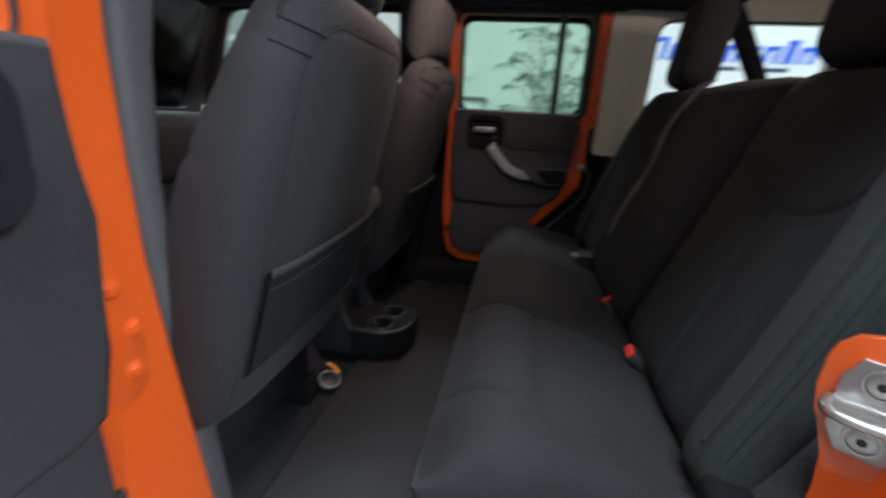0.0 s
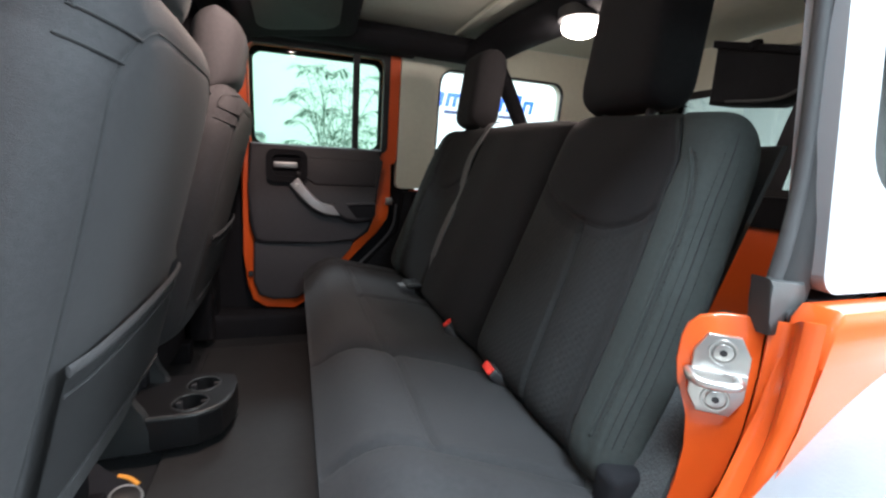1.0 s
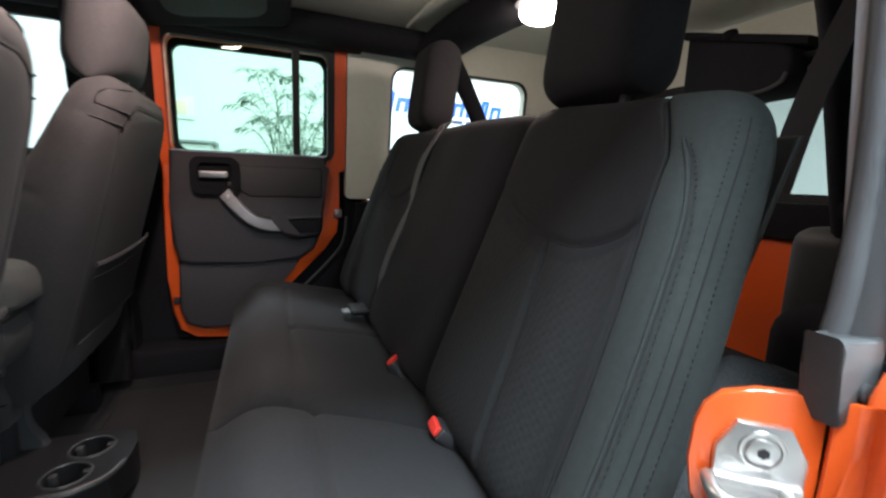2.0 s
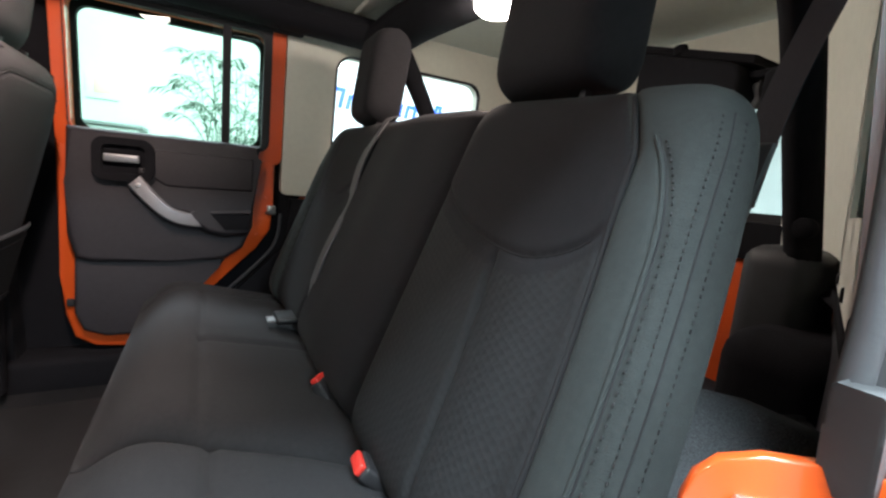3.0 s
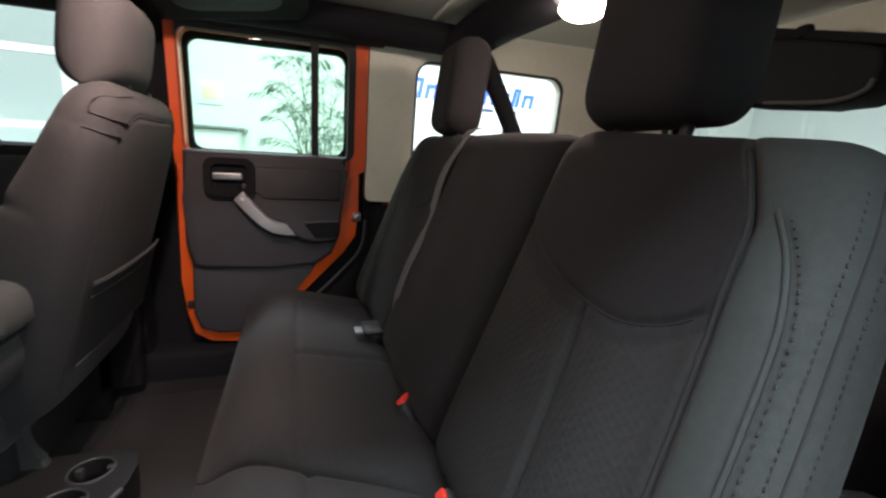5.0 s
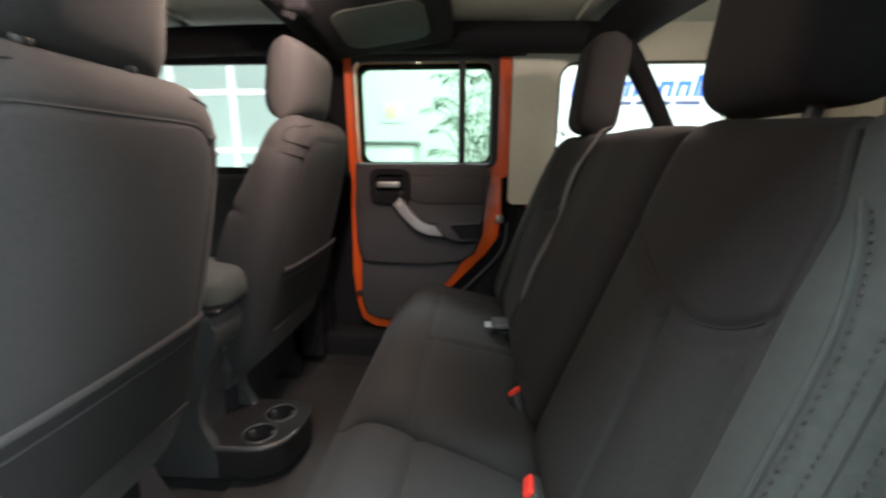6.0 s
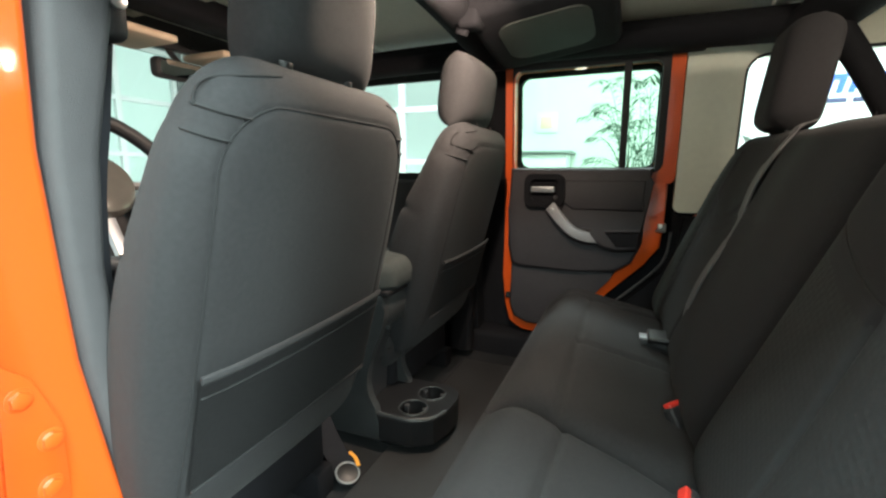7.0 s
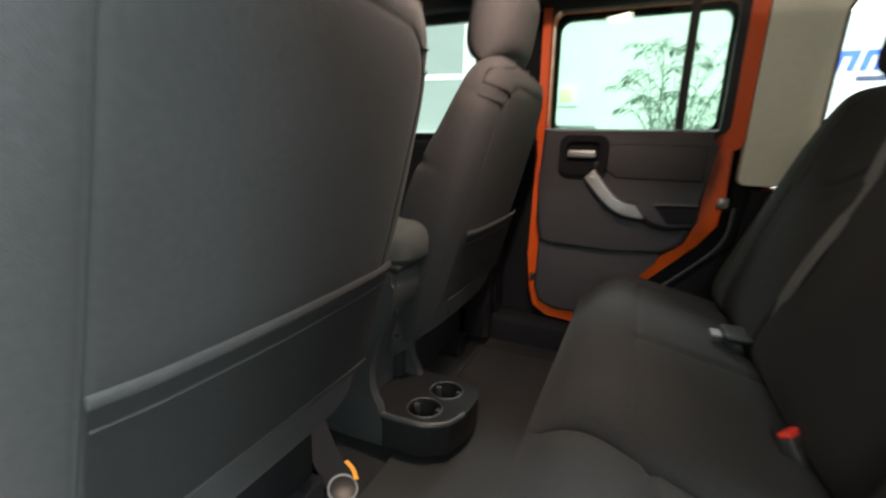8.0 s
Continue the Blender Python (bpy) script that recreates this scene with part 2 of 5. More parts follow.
def strap(points, across, width, thick=0.0016, k=8, bm=None):
    """A woven belt: a flat band along a smooth line; across gives the way of its width."""
    pts = curve_points(points, k)
    rings = []
    for i, p in enumerate(pts):
        way = (pts[min(i + 1, len(pts) - 1)] - pts[max(i - 1, 0)]).normalized()
        ac = Vector(across)
        ac = (ac - way * ac.dot(way)).normalized()
        nrm = way.cross(ac).normalized()
        rings.append([p + ac * width / 2 * a + nrm * thick * b for a, b in ((-1, -1), (1, -1), (1, 1), (-1, 1))])
    out = loft(rings)
    return merge(bm, out) if bm else out


def disc(centre, axis, r, h, n=20, bevel=0.0, bm=None, r2=None):
    """A short round piece along an axis, from its centre outwards."""
    out = bmesh.new()
    bmesh.ops.create_cone(out, cap_ends=True, segments=n, radius1=r, radius2=r if r2 is None else r2, depth=h)
    if bevel:
        rim = [e for e in out.edges if any(len(f.verts) > 4 for f in e.link_faces)]
        bmesh.ops.bevel(out, geom=rim, offset=bevel, segments=2, profile=0.5, affect="EDGES")
    turn = Vector(axis).normalized().to_track_quat("Z", "Y").to_matrix().to_4x4()
    bmesh.ops.transform(out, matrix=Matrix.Translation(Vector(centre)) @ turn @ Matrix.Translation((0, 0, h / 2)), verts=out.verts)
    return merge(bm, out) if bm else out


def torus(centre, axis, R, r, n=32, m=8, bm=None):
    turn = Vector(axis).normalized().to_track_quat("Z", "Y").to_matrix()
    out = bmesh.new()
    rows = []
    for i in range(n):
        a = 2 * math.pi * i / n
        rows.append([out.verts.new(Vector(centre) + turn @ Vector(((R + r * math.cos(2 * math.pi * j / m)) * math.cos(a), (R + r * math.cos(2 * math.pi * j / m)) * math.sin(a), r * math.sin(2 * math.pi * j / m)))) for j in range(m)])
    for i in range(n):
        for j in range(m):
            out.faces.new((rows[i][j], rows[(i + 1) % n][j], rows[(i + 1) % n][(j + 1) % m], rows[i][(j + 1) % m]))
    return merge(bm, out) if bm else out


def edge_step(a, p):
    return max(0.0, 1 - abs(2 * a - 1) ** p) ** 0.5


def spaced(i, n):
    """Steps from 0 to 1, closer together at both ends."""
    t = i / n
    return 0.45 * t + 0.55 * (0.5 - 0.5 * math.cos(math.pi * t))


def pillow(base, out_way, front, back, nu=48, nv=48, ps=8, pt=8):
    """An upholstered block: base(s, t) is its middle sheet, front and back its depths, both rounded off to nothing at the rim."""
    bm = bmesh.new()
    sheets = []
    for sign, depth in ((1, front), (-1, back)):
        rows = []
        for i in range(nu + 1):
            s = spaced(i, nu)
            row = []
            for j in range(nv + 1):
                t = spaced(j, nv)
                d = depth(s, t) * edge_step(s, ps) * edge_step(t, pt)
                row.append(bm.verts.new(base(s, t) + out_way * sign * d))
            rows.append(row)
        sheets.append(rows)
        for i in range(nu):
            for j in range(nv):
                bm.faces.new((rows[i][j], rows[i + 1][j], rows[i + 1][j + 1], rows[i][j + 1]))
    bmesh.ops.remove_doubles(bm, verts=bm.verts, dist=0.00005)
    return bm


def dent(d, w):
    return math.exp(-(d / w) ** 2)


# ---- the hall: floor, walls, ceiling ----
X0, X1, Y0, Y1 = -5.5, 6.5, -7.0, 4.6
setting("floor", rbox(X0, X1, Y0, Y1, -0.1, 0.0, 0), TILE, "pale polished showroom floor under the car", "floor", False)
setting("ceiling", rbox(X0, X1, Y0, Y1, CEILING_Z, CEILING_Z + 0.1, 0), WALL, "white ceiling of the showroom hall", "ceiling", False)
WX0, WX1, WZ0, WZ1 = -4.6, -1.25, 0.75, 2.55
setting("wall_far", ring(rrect(X0, X1, 0, CEILING_Z, 0.001, 1), rrect(WX0, WX1, WZ0, WZ1, 0.001, 1), lambda a, b, s: (a, Y1 + 0.12 * s, b)), WALL, "plain white painted showroom wall", "wall", False)
NY0, NY1 = 1.2, 4.5
setting("wall_nose", ring(rrect(Y0, Y1, 0, CEILING_Z, 0.001, 1), rrect(NY0, NY1, WZ0, 2.9, 0.001, 1), lambda a, b, s: (X0 - 0.12 * s, a, b)), GREYWALL, "plain grey wall ahead of the car", "wall", False)


def hall_window(name, a0, a1, b0, b1, cols, rows, place, label):
    ob = thing(name, label, "window", place((a0 + a1) / 2, b0, 0), kind="structure")
    part("window_frame", ring(rrect(a0, a1, b0, b1, 0.001, 1), rrect(a0 + 0.06, a1 - 0.06, b0 + 0.06, b1 - 0.06, 0.001, 1), lambda a, b, s: place(a, b, 0.02 + 0.08 * s)), WHITE, ob, smooth=False)
    for k in range(1, cols):
        c = a0 + (a1 - a0) * k / cols
        part("mullion", prism([(c - 0.035, b0 + 0.06), (c + 0.035, b0 + 0.06), (c + 0.035, b1 - 0.06), (c - 0.035, b1 - 0.06)], lambda a, b, s: place(a, b, 0.03 + 0.06 * s)), WHITE, ob, smooth=False)
    for k in range(1, rows):
        c = b0 + (b1 - b0) * k / rows
        part("transom", prism([(a0 + 0.06, c - 0.03), (a1 - 0.06, c - 0.03), (a1 - 0.06, c + 0.03), (a0 + 0.06, c + 0.03)], lambda a, b, s: place(a, b, 0.035 + 0.05 * s)), WHITE, ob, smooth=False)
    g = part("window_glass", prism([(a0 + 0.05, b0 + 0.05), (a1 - 0.05, b0 + 0.05), (a1 - 0.05, b1 - 0.05), (a0 + 0.05, b1 - 0.05)], lambda a, b, s: place(a, b, 0.06 + 0.006 * s)), CLEARGLASS, ob, smooth=False)
    g.visible_shadow = False


hall_window("window_1", WX0, WX1, WZ0, WZ1, 5, 3, lambda a, b, d: (a, Y1 + d, b), "white framed hall window, bright outside")
hall_window("window_2", NY0, NY1, WZ0, 2.9, 4, 3, lambda a, b, d: (X0 - d, a, b), "white framed hall window ahead of the car")
setting("backdrop", rbox(X0 - 2.0, WX1 + 1.5, Y1 + 2.0, Y1 + 2.1, -0.5, 4.5, 0), DAYLIGHT, "pale grey-green daylight outside the window", "backdrop", False)
setting("backdrop", rbox(X0 - 2.1, X0 - 2.0, NY0 - 1.5, Y1 + 2.0, -0.5, 4.5, 0), DAYLIGHT, "pale grey-green daylight outside the window", "backdrop", False)
setting("wall_near", rbox(X0, X1, Y0 - 0.12, Y0, 0, CEILING_Z, 0), GREYWALL, "plain grey painted wall behind the open door", "wall", False)
setting("wall_tail", rbox(X1, X1 + 0.12, Y0, Y1, 0, CEILING_Z, 0), PALEWALL, "plain pale wall behind the car's tail", "wall", False)
# assumed panels to go with the unseen lamps
for lx, ly, watts in LAMPS:
    lamp = thing("assumed_ceiling_light", "assumed lit white rectangular ceiling panel light, out of view", "ceiling light", (lx, ly, CEILING_Z), "ceiling lights")
    part("frame", ring(rrect(lx - 0.64, lx + 0.64, ly - 0.34, ly + 0.34, 0.01), rrect(lx - 0.6, lx + 0.6, ly - 0.3, ly + 0.3, 0.01), lambda a, b, s: (a, b, CEILING_Z - 0.05 * s)), WHITE, lamp)
    part("diffuser", rbox(lx - 0.6, lx + 0.6, ly - 0.3, ly + 0.3, CEILING_Z - 0.03, CEILING_Z - 0.005, 0), LAMPGLOW, lamp)

# ---- the car's shell ----
NEAR = Vector((-0.004, 0.024, -0.010))  # where the tub, jamb and hardtop of the open side stand
car = thing("car_body", "orange four-door off-road car with pale hardtop, rear door open", "car", (0.6, 0.735, 0.45))
part("floor_pan", rbox(-1.0, 1.82, -0.02, 1.49, 0.50, 0.545, 0.01), CARPET, car, "black carpeted cabin floor")
part("sill", rbox(-0.9, 0.75, -0.05, 0.03, 0.47, 0.60, 0.02), PLASTIC, car)
# far sill coloured darker than the near one, standing in for shade
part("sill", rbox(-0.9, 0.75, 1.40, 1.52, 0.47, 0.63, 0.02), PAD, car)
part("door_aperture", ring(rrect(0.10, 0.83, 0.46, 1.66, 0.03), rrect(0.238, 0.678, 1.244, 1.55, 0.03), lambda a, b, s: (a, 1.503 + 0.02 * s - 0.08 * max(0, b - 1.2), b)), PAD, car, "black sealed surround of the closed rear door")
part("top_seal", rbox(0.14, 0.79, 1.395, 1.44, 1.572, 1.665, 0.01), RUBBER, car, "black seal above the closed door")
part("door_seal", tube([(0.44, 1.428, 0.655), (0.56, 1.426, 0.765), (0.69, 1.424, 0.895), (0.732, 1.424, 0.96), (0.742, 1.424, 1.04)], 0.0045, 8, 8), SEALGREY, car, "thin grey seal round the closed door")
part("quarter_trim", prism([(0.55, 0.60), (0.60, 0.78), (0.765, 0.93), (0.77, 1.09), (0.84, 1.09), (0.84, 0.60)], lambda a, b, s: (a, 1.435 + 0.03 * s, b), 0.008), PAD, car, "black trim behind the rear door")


def tub_side(y_in, y_out):
    """The orange tub behind the rear door, with the wheel's arch cut out of its lower edge."""
    arch = [(1.35 + 0.50 * math.cos(radians(a)), 0.45 + 0.50 * math.sin(radians(a))) for a in range(0, 181, 12)]
    outline = [(1.9, 0.45), (1.9, 1.095), (0.812, 1.095), (0.800, 1.082), (0.798, 1.045), (0.789, 0.987), (0.756, 0.908), (0.70, 0.83), (0.60, 0.73), (0.60, 0.47), (0.80, 0.45)] + [p for p in arch[::-1] if p[1] > 0.46]
    return prism(outline, lambda a, b, s: (a, y_in if s == 0 else y_out, b), 0.006)


part("tub_side", tub_side(0.0, -0.036), ORANGE, car, by=NEAR)
part("tub_side", tub_side(1.47, 1.53), ORANGE, car)
part("inner_side", rbox(0.80, 1.80, 1.435, 1.46, 0.60, 1.085, 0.008), PLASTIC, car, "black inner side of the cargo bay")


def lining_y(a):
    """How far in the cargo bay's lining stands on the open side: it draws in towards the tail."""
    return 0.050 + 0.37 * (min(a, 1.36) - 0.84) + 0.62 * max(0.0, a - 1.36)


part("inner_side", prism([(0.83, 0.60), (0.83, 1.066), (1.2, 1.066), (1.36, 1.066), (1.79, 1.066), (1.79, 0.60), (1.36, 0.60), (1.2, 0.60)], lambda a, b, s: (a, lining_y(a) - 0.02 * s, b)), PLASTIC, car, "black inner side of the cargo bay")
part("tub_rail", prism([(0.83, 1.068), (0.83, 1.082), (1.2, 1.082), (1.36, 1.082), (1.79, 1.082), (1.79, 1.068), (1.36, 1.068), (1.2, 1.068)], lambda a, b, s: (a, lining_y(a) + 0.008 - 0.05 * s, b), 0.004), PAD, car, "black trim rail along the tub's top")
for a in (0.86, 0.93, 1.10, 1.26):
    part("trim_clip", disc((a, lining_y(a) + 0.003, 1.100), (-0.35, 0.94, 0), 0.008, 0.006, 12, 0.002), RUBBER, car, "black push-in trim clip")


def wheel_house(yc, ys):
    rings = []
    for i in range(13):
        a = radians(180 * i / 12)
        x, z = 1.32 - 0.50 * math.cos(a), 0.55 + 0.42 * math.sin(a)
        rings.append([(x, yc, max(z, 0.55)), (x, yc + ys * 0.20, max(z - 0.03, 0.55)), (x, yc + ys * 0.22, 0.54), (x, yc, 0.54)])
    return loft(rings)


part("wheel_house", prism([(0.60, 0.56), (0.68, 0.78), (0.755, 0.90), (0.815, 0.985), (0.855, 1.020), (0.91, 1.034), (0.965, 1.018), (1.01, 0.975), (1.06, 0.94), (1.25, 0.93), (1.5, 0.88), (1.75, 0.75), (1.78, 0.56)], lambda a, b, s: (a, 0.050 + 0.115 * s, b), 0.03, 4), HUMP, car, "speckled carpet over the wheel house", by=NEAR)
part("wheel_house", wheel_house(1.435, -1), CARPET, car, "carpeted wheel house beside the rear seat")
part("cargo_side_box", rbox(1.17, 1.60, 0.15, 0.31, 0.60, 1.02, 0.05, 4), PAD, car, "black moulded cargo side box")
part("cargo_floor", rbox(0.95, 1.80, 0.06, 1.41, 0.66, 0.70, 0.008), CARPET, car)
part("tailgate_trim", rbox(1.775, 1.80, 0.10, 1.38, 1.052, 1.150, 0.006), PAD, car, "black trim along the tailgate's top")
part("tailgate", rbox(1.80, 1.86, 0.02, 1.45, 0.55, 1.09, 0.02), ORANGE, car, "orange painted inside of the tailgate")

# hardtop
def hardtop_side(y_in, y_out, lean, front=0.745, win=0.895):
    """A pale shell wall with a window hole, leaning in towards the roof."""
    outer = rrect(front, 1.84, 1.10, 1.66, 0.02)
    inner = rrect(win, 1.43, 1.19, 1.55, 0.05)
    return ring(outer, inner, lambda a, b, s: (a, (y_in if s == 0 else y_out) + lean * (b - 1.1), b))


def lining_side():
    """The hardtop's inner sheet on the open side, with its window hole, following the lining."""
    bm = bmesh.new()
    xs, zs = [0.836, 0.875, 1.21, 1.26, 1.36, 1.50, 1.65, 1.80], [1.084, 1.178, 1.215, 1.50, 1.535, 1.655]
    grid = [[bm.verts.new((x, lining_y(x) + 0.06 * (z - 1.1), z)) for z in zs] for x in xs]
    for i in range(len(xs) - 1):
        for j in range(len(zs) - 1):
            if not (0 <= i <= 1 and 1 <= j <= 3):
                bm.faces.new((grid[i][j], grid[i + 1][j], grid[i + 1][j + 1], grid[i][j + 1]))
    bmesh.ops.recalc_face_normals(bm, faces=bm.faces)
    bmesh.ops.solidify(bm, geom=list(bm.faces), thickness=0.006)
    return bm


for yi, yo, lean, ys in ((1.455, 1.500, -0.10, 1), (0.032, -0.005, 0.10, -1)):
    part("hardtop_side", hardtop_side(yi, yo, lean, *((0.745, 0.895) if ys > 0 else (0.832, 0.885))), TOPSKIN if ys < 0 else CREAM, car, "pale moulded hardtop side", by=NEAR if ys < 0 else None)
    if ys < 0:
        part("hardtop_lining", lining_side(), CREAM, car, "pale grey-cream inside of the hardtop")
    side = part("window_glass", prism(rrect(0.89 if ys > 0 else 0.879, 1.435, 1.185, 1.555, 0.05), lambda a, b, s: (a, (yi + yo) / 2 + lean * (b - 1.1) + 0.004 * s, b)), CLEARGLASS if ys > 0 else DARKGLASS, car, smooth=False, by=NEAR if ys < 0 else None)
    side.visible_shadow = ys < 0
    part("window_seal", ring(rrect(0.892 if ys > 0 else 0.875, 1.433, 1.187, 1.553, 0.052), rrect(0.898 if ys > 0 else 0.890, 1.427, 1.193, 1.547, 0.048), lambda a, b, s: (a, yi - ys * 0.004 + lean * (b - 1.1) + ys * 0.012 * s, b)), RUBBER, car, by=NEAR if ys < 0 else None)
roof_in = 1.665
part("roof_shell", rbox(-0.78, 1.86, 0.03, 1.44, roof_in, roof_in + 0.035, 0.015), CREAM, car, "pale cream underside of the hardtop roof")
for x in (-0.28, 0.16, 0.92):
    part("roof_rib", rbox(x, x + 0.035, 0.12, 1.35, roof_in - 0.012, roof_in + 0.004, 0.005), CREAM, car)
part("roof_rib", rbox(-0.7, 0.2, 0.715, 0.755, roof_in - 0.014, roof_in + 0.004, 0.005), CREAM, car)
outer, inner = rrect(0.03, 1.44, 1.10, 1.66, 0.03), rrect(0.47, 1.30, 1.16, 1.505, 0.06)
part("hardtop_back", ring(outer, inner, lambda a, b, s: (1.83 + 0.03 * s - 0.08 * (b - 1.1), a, b)), CREAM, car)
part("window_glass", prism(rrect(0.465, 1.305, 1.155, 1.51, 0.06), lambda a, b, s: (1.845 + 0.004 * s - 0.08 * (b - 1.1), a, b)), TAILGLASS, car, smooth=False)
part("window_seal", ring(rrect(0.46, 1.31, 1.15, 1.515, 0.065), rrect(0.485, 1.285, 1.175, 1.49, 0.05), lambda a, b, s: (1.822 + 0.01 * s - 0.08 * (b - 1.1), a, b)), RUBBER, car)

# wheel flare on the open side
def flare():
    """A trapezoid arch lip that stands out from the tub."""
    line = curve_points([(0.60, 0, 0.785), (0.68, 0, 0.865), (0.772, 0, 0.952), (0.85, 0, 1.012), (0.93, 0, 1.048), (1.03, 0, 1.06), (1.6, 0, 1.06), (1.74, 0, 1.03), (1.9, 0, 0.88)], 5)
    rings = []
    for p in line:
        rings.append([(p.x, y, p.z + dz) for y, dz in ((-0.033, 0.0), (-0.06, 0.006), (-0.12, -0.004), (-0.20, -0.02), (-0.215, -0.045), (-0.20, -0.07), (-0.06, -0.06))])
    return loft(rings)


part("wheel_flare", flare(), FLARE, car, "pale grey moulded wheel-arch flare", by=NEAR)

# the jamb of the open door with its striker
def jamb_y(a):
    return 0.062 - (max(a, 0.738) - 0.73) * 0.9


edge_in = [(0.787, 1.076), (0.762, 1.0745), (0.749, 1.069), (0.742, 1.059), (0.739, 1.046), (0.738, 1.02), (0.741, 0.995), (0.748, 0.978), (0.7515, 0.962), (0.752, 0.93), (0.750, 0.89), (0.744, 0.84), (0.72, 0.78), (0.66, 0.70), (0.60, 0.64)]
fold = [(0.60, 0.60), (0.67, 0.645), (0.735, 0.74), (0.765, 0.83), (0.779, 0.90), (0.786, 0.957), (0.789, 1.02), (0.789, 1.076)]
part("door_jamb", prism(edge_in + fold, lambda a, b, s: (a + 0.005 * s, jamb_y(a) + 0.005 * s, b), 0.0018, 2), ORANGE, car, "orange painted rear door jamb", by=NEAR)


def jamb_channel():
    """The pressed channel between the jamb's sheet and the outer skin."""
    inner = curve_points([Vector((a, jamb_y(a) - 0.001, b)) for a, b in fold], 6)
    outer = curve_points([Vector(p) for p in ((0.58, -0.031, 0.70), (0.62, -0.031, 0.75), (0.70, -0.031, 0.83), (0.754, -0.031, 0.908), (0.775, -0.031, 0.955), (0.787, -0.031, 0.987), (0.795, -0.031, 1.045), (0.797, -0.031, 1.084))], 6)
    bm = bmesh.new()
    rows = []
    for p, q in zip(inner, outer):
        row = []
        for j in range(15):
            u = j / 14
            dip = 0.010 * math.sin(math.pi * min(1.0, u / 0.62)) - 0.007 * math.sin(math.pi * max(0.0, (u - 0.62) / 0.38))
            row.append(bm.verts.new(p.lerp(q, u) + Vector((dip, 0, -0.3 * dip))))
        rows.append(row)
    for r1, r2 in zip(rows, rows[1:]):
        for k in range(14):
            bm.faces.new((r1[k], r1[k + 1], r2[k + 1], r2[k]))
    bmesh.ops.recalc_face_normals(bm, faces=bm.faces)
    bmesh.ops.solidify(bm, geom=list(bm.faces), thickness=0.003)
    return bm


part("jamb_channel", jamb_channel(), ORANGE, car, by=NEAR)
SA, SN = Vector((0.743, -0.669, 0)), Vector((-0.669, -0.743, 0))  # along and out of the jamb's sheet
SC = Vector((0.7655, jamb_y(0.7655), 1.014)) + NEAR
at_striker = lambda a, b, d: SC + SA * a + Vector((0, 0, b)) + SN * d
octagon = [(-0.024, -0.022), (-0.014, -0.040), (0.014, -0.040), (0.024, -0.022), (0.024, 0.022), (0.014, 0.040), (-0.014, 0.040), (-0.024, 0.022)]
plate = part("striker_plate", prism(octagon, lambda a, b, s: at_striker(a, b, 0.006 * s), 0.0015), CHROME, car, "bare steel door striker plate")
for db in (0.024, -0.024):
    part("bolt_seat", torus(at_striker(0.0, db, 0.006), SN, 0.0112, 0.0016, 24, 6), CHROME, plate)
    part("striker_bolt", disc(at_striker(0.0, db, 0.006), SN, 0.0085, 0.003, 20, 0.001), CHROME, plate)
    # black disc stands in for the shade inside the bolt's socket
    part("socket_shade", disc(at_striker(0.0, db, 0.0088), SN, 0.0036, 0.0006, 6), RUBBER, plate)
part("striker_ridge", prism([(-0.023, -0.004), (0.023, -0.004), (0.023, 0.005), (-0.023, 0.005)], lambda a, b, s: at_striker(a, b, 0.005 + 0.005 * s), 0.002), CHROME, plate)
part("striker_pin", tube([at_striker(0.015, 0.0, 0.006), at_striker(0.014, 0.0, 0.022), at_striker(0.004, -0.001, 0.028), at_striker(-0.016, -0.001, 0.028), at_striker(-0.025, 0.0, 0.022), at_striker(-0.026, 0.0, 0.004)], 0.0046, 10, 5), CHROME, plate)

# door seal up the rear edge of the opening
seal = [(0.803, 0.022, 1.09), (0.816, 0.024, 1.14), (0.829, 0.030, 1.205), (0.832, 0.038, 1.30), (0.828, 0.046, 1.42), (0.815, 0.058, 1.54), (0.785, 0.075, 1.61)]
part("door_seal", tube(seal, 0.0075, 10, 8, up=(0, 1, 0)), SEALGREY, car, "grey rubber door seal bead", by=NEAR)
part("door_seal", tube([(x + 0.020, y - 0.004, z) for x, y, z in seal], 0.021, 12, 8, flat=0.55, up=(0, 1, 0)), RUBBER, car, by=NEAR)
bracket = part("seal_bracket", prism([(0.783, 1.062), (0.825, 1.058), (0.830, 1.098), (0.824, 1.110), (0.776, 1.111), (0.769, 1.117), (0.774, 1.096), (0.778, 1.076)], lambda a, b, s: (a, 0.002 + 0.020 * s + 0.10 * (a - 0.79), b), 0.003, 2), BRACKETGREY, car, "dark grey corner bracket at the seal's foot", by=NEAR)
part("bracket_screw", disc((0.806, 0.0035, 1.079), (0, -1, 0), 0.0062, 0.003, 14, 0.001), RUBBER, bracket, by=NEAR)

# pillars between the doors
def pillar(y0, ys, dx=0.0):
    """A grey padded post, thicker at its foot."""
    rings = []
    for z, ya, yb, x, wx in ((0.58, 0.062, 0.115, 0.030, 0.08), (0.9, 0.041, 0.080, 0.023, 0.08), (1.0, 0.027, 0.068, 0.022, 0.075), (1.12, 0.022, 0.066, 0.020, 0.072), (1.25, 0.022, 0.078, 0.020, 0.07), (1.4, 0.034, 0.108, 0.020, 0.07), (1.62, 0.036, 0.13, 0.024, 0.07)):
        p, q = y0 + ys * ya, y0 + ys * yb
        rings.append([(x + dx + a, b, z) for a, b in rrect(-wx / 2, wx / 2, min(p, q), max(p, q), 0.016, 4)])
    return loft(rings)


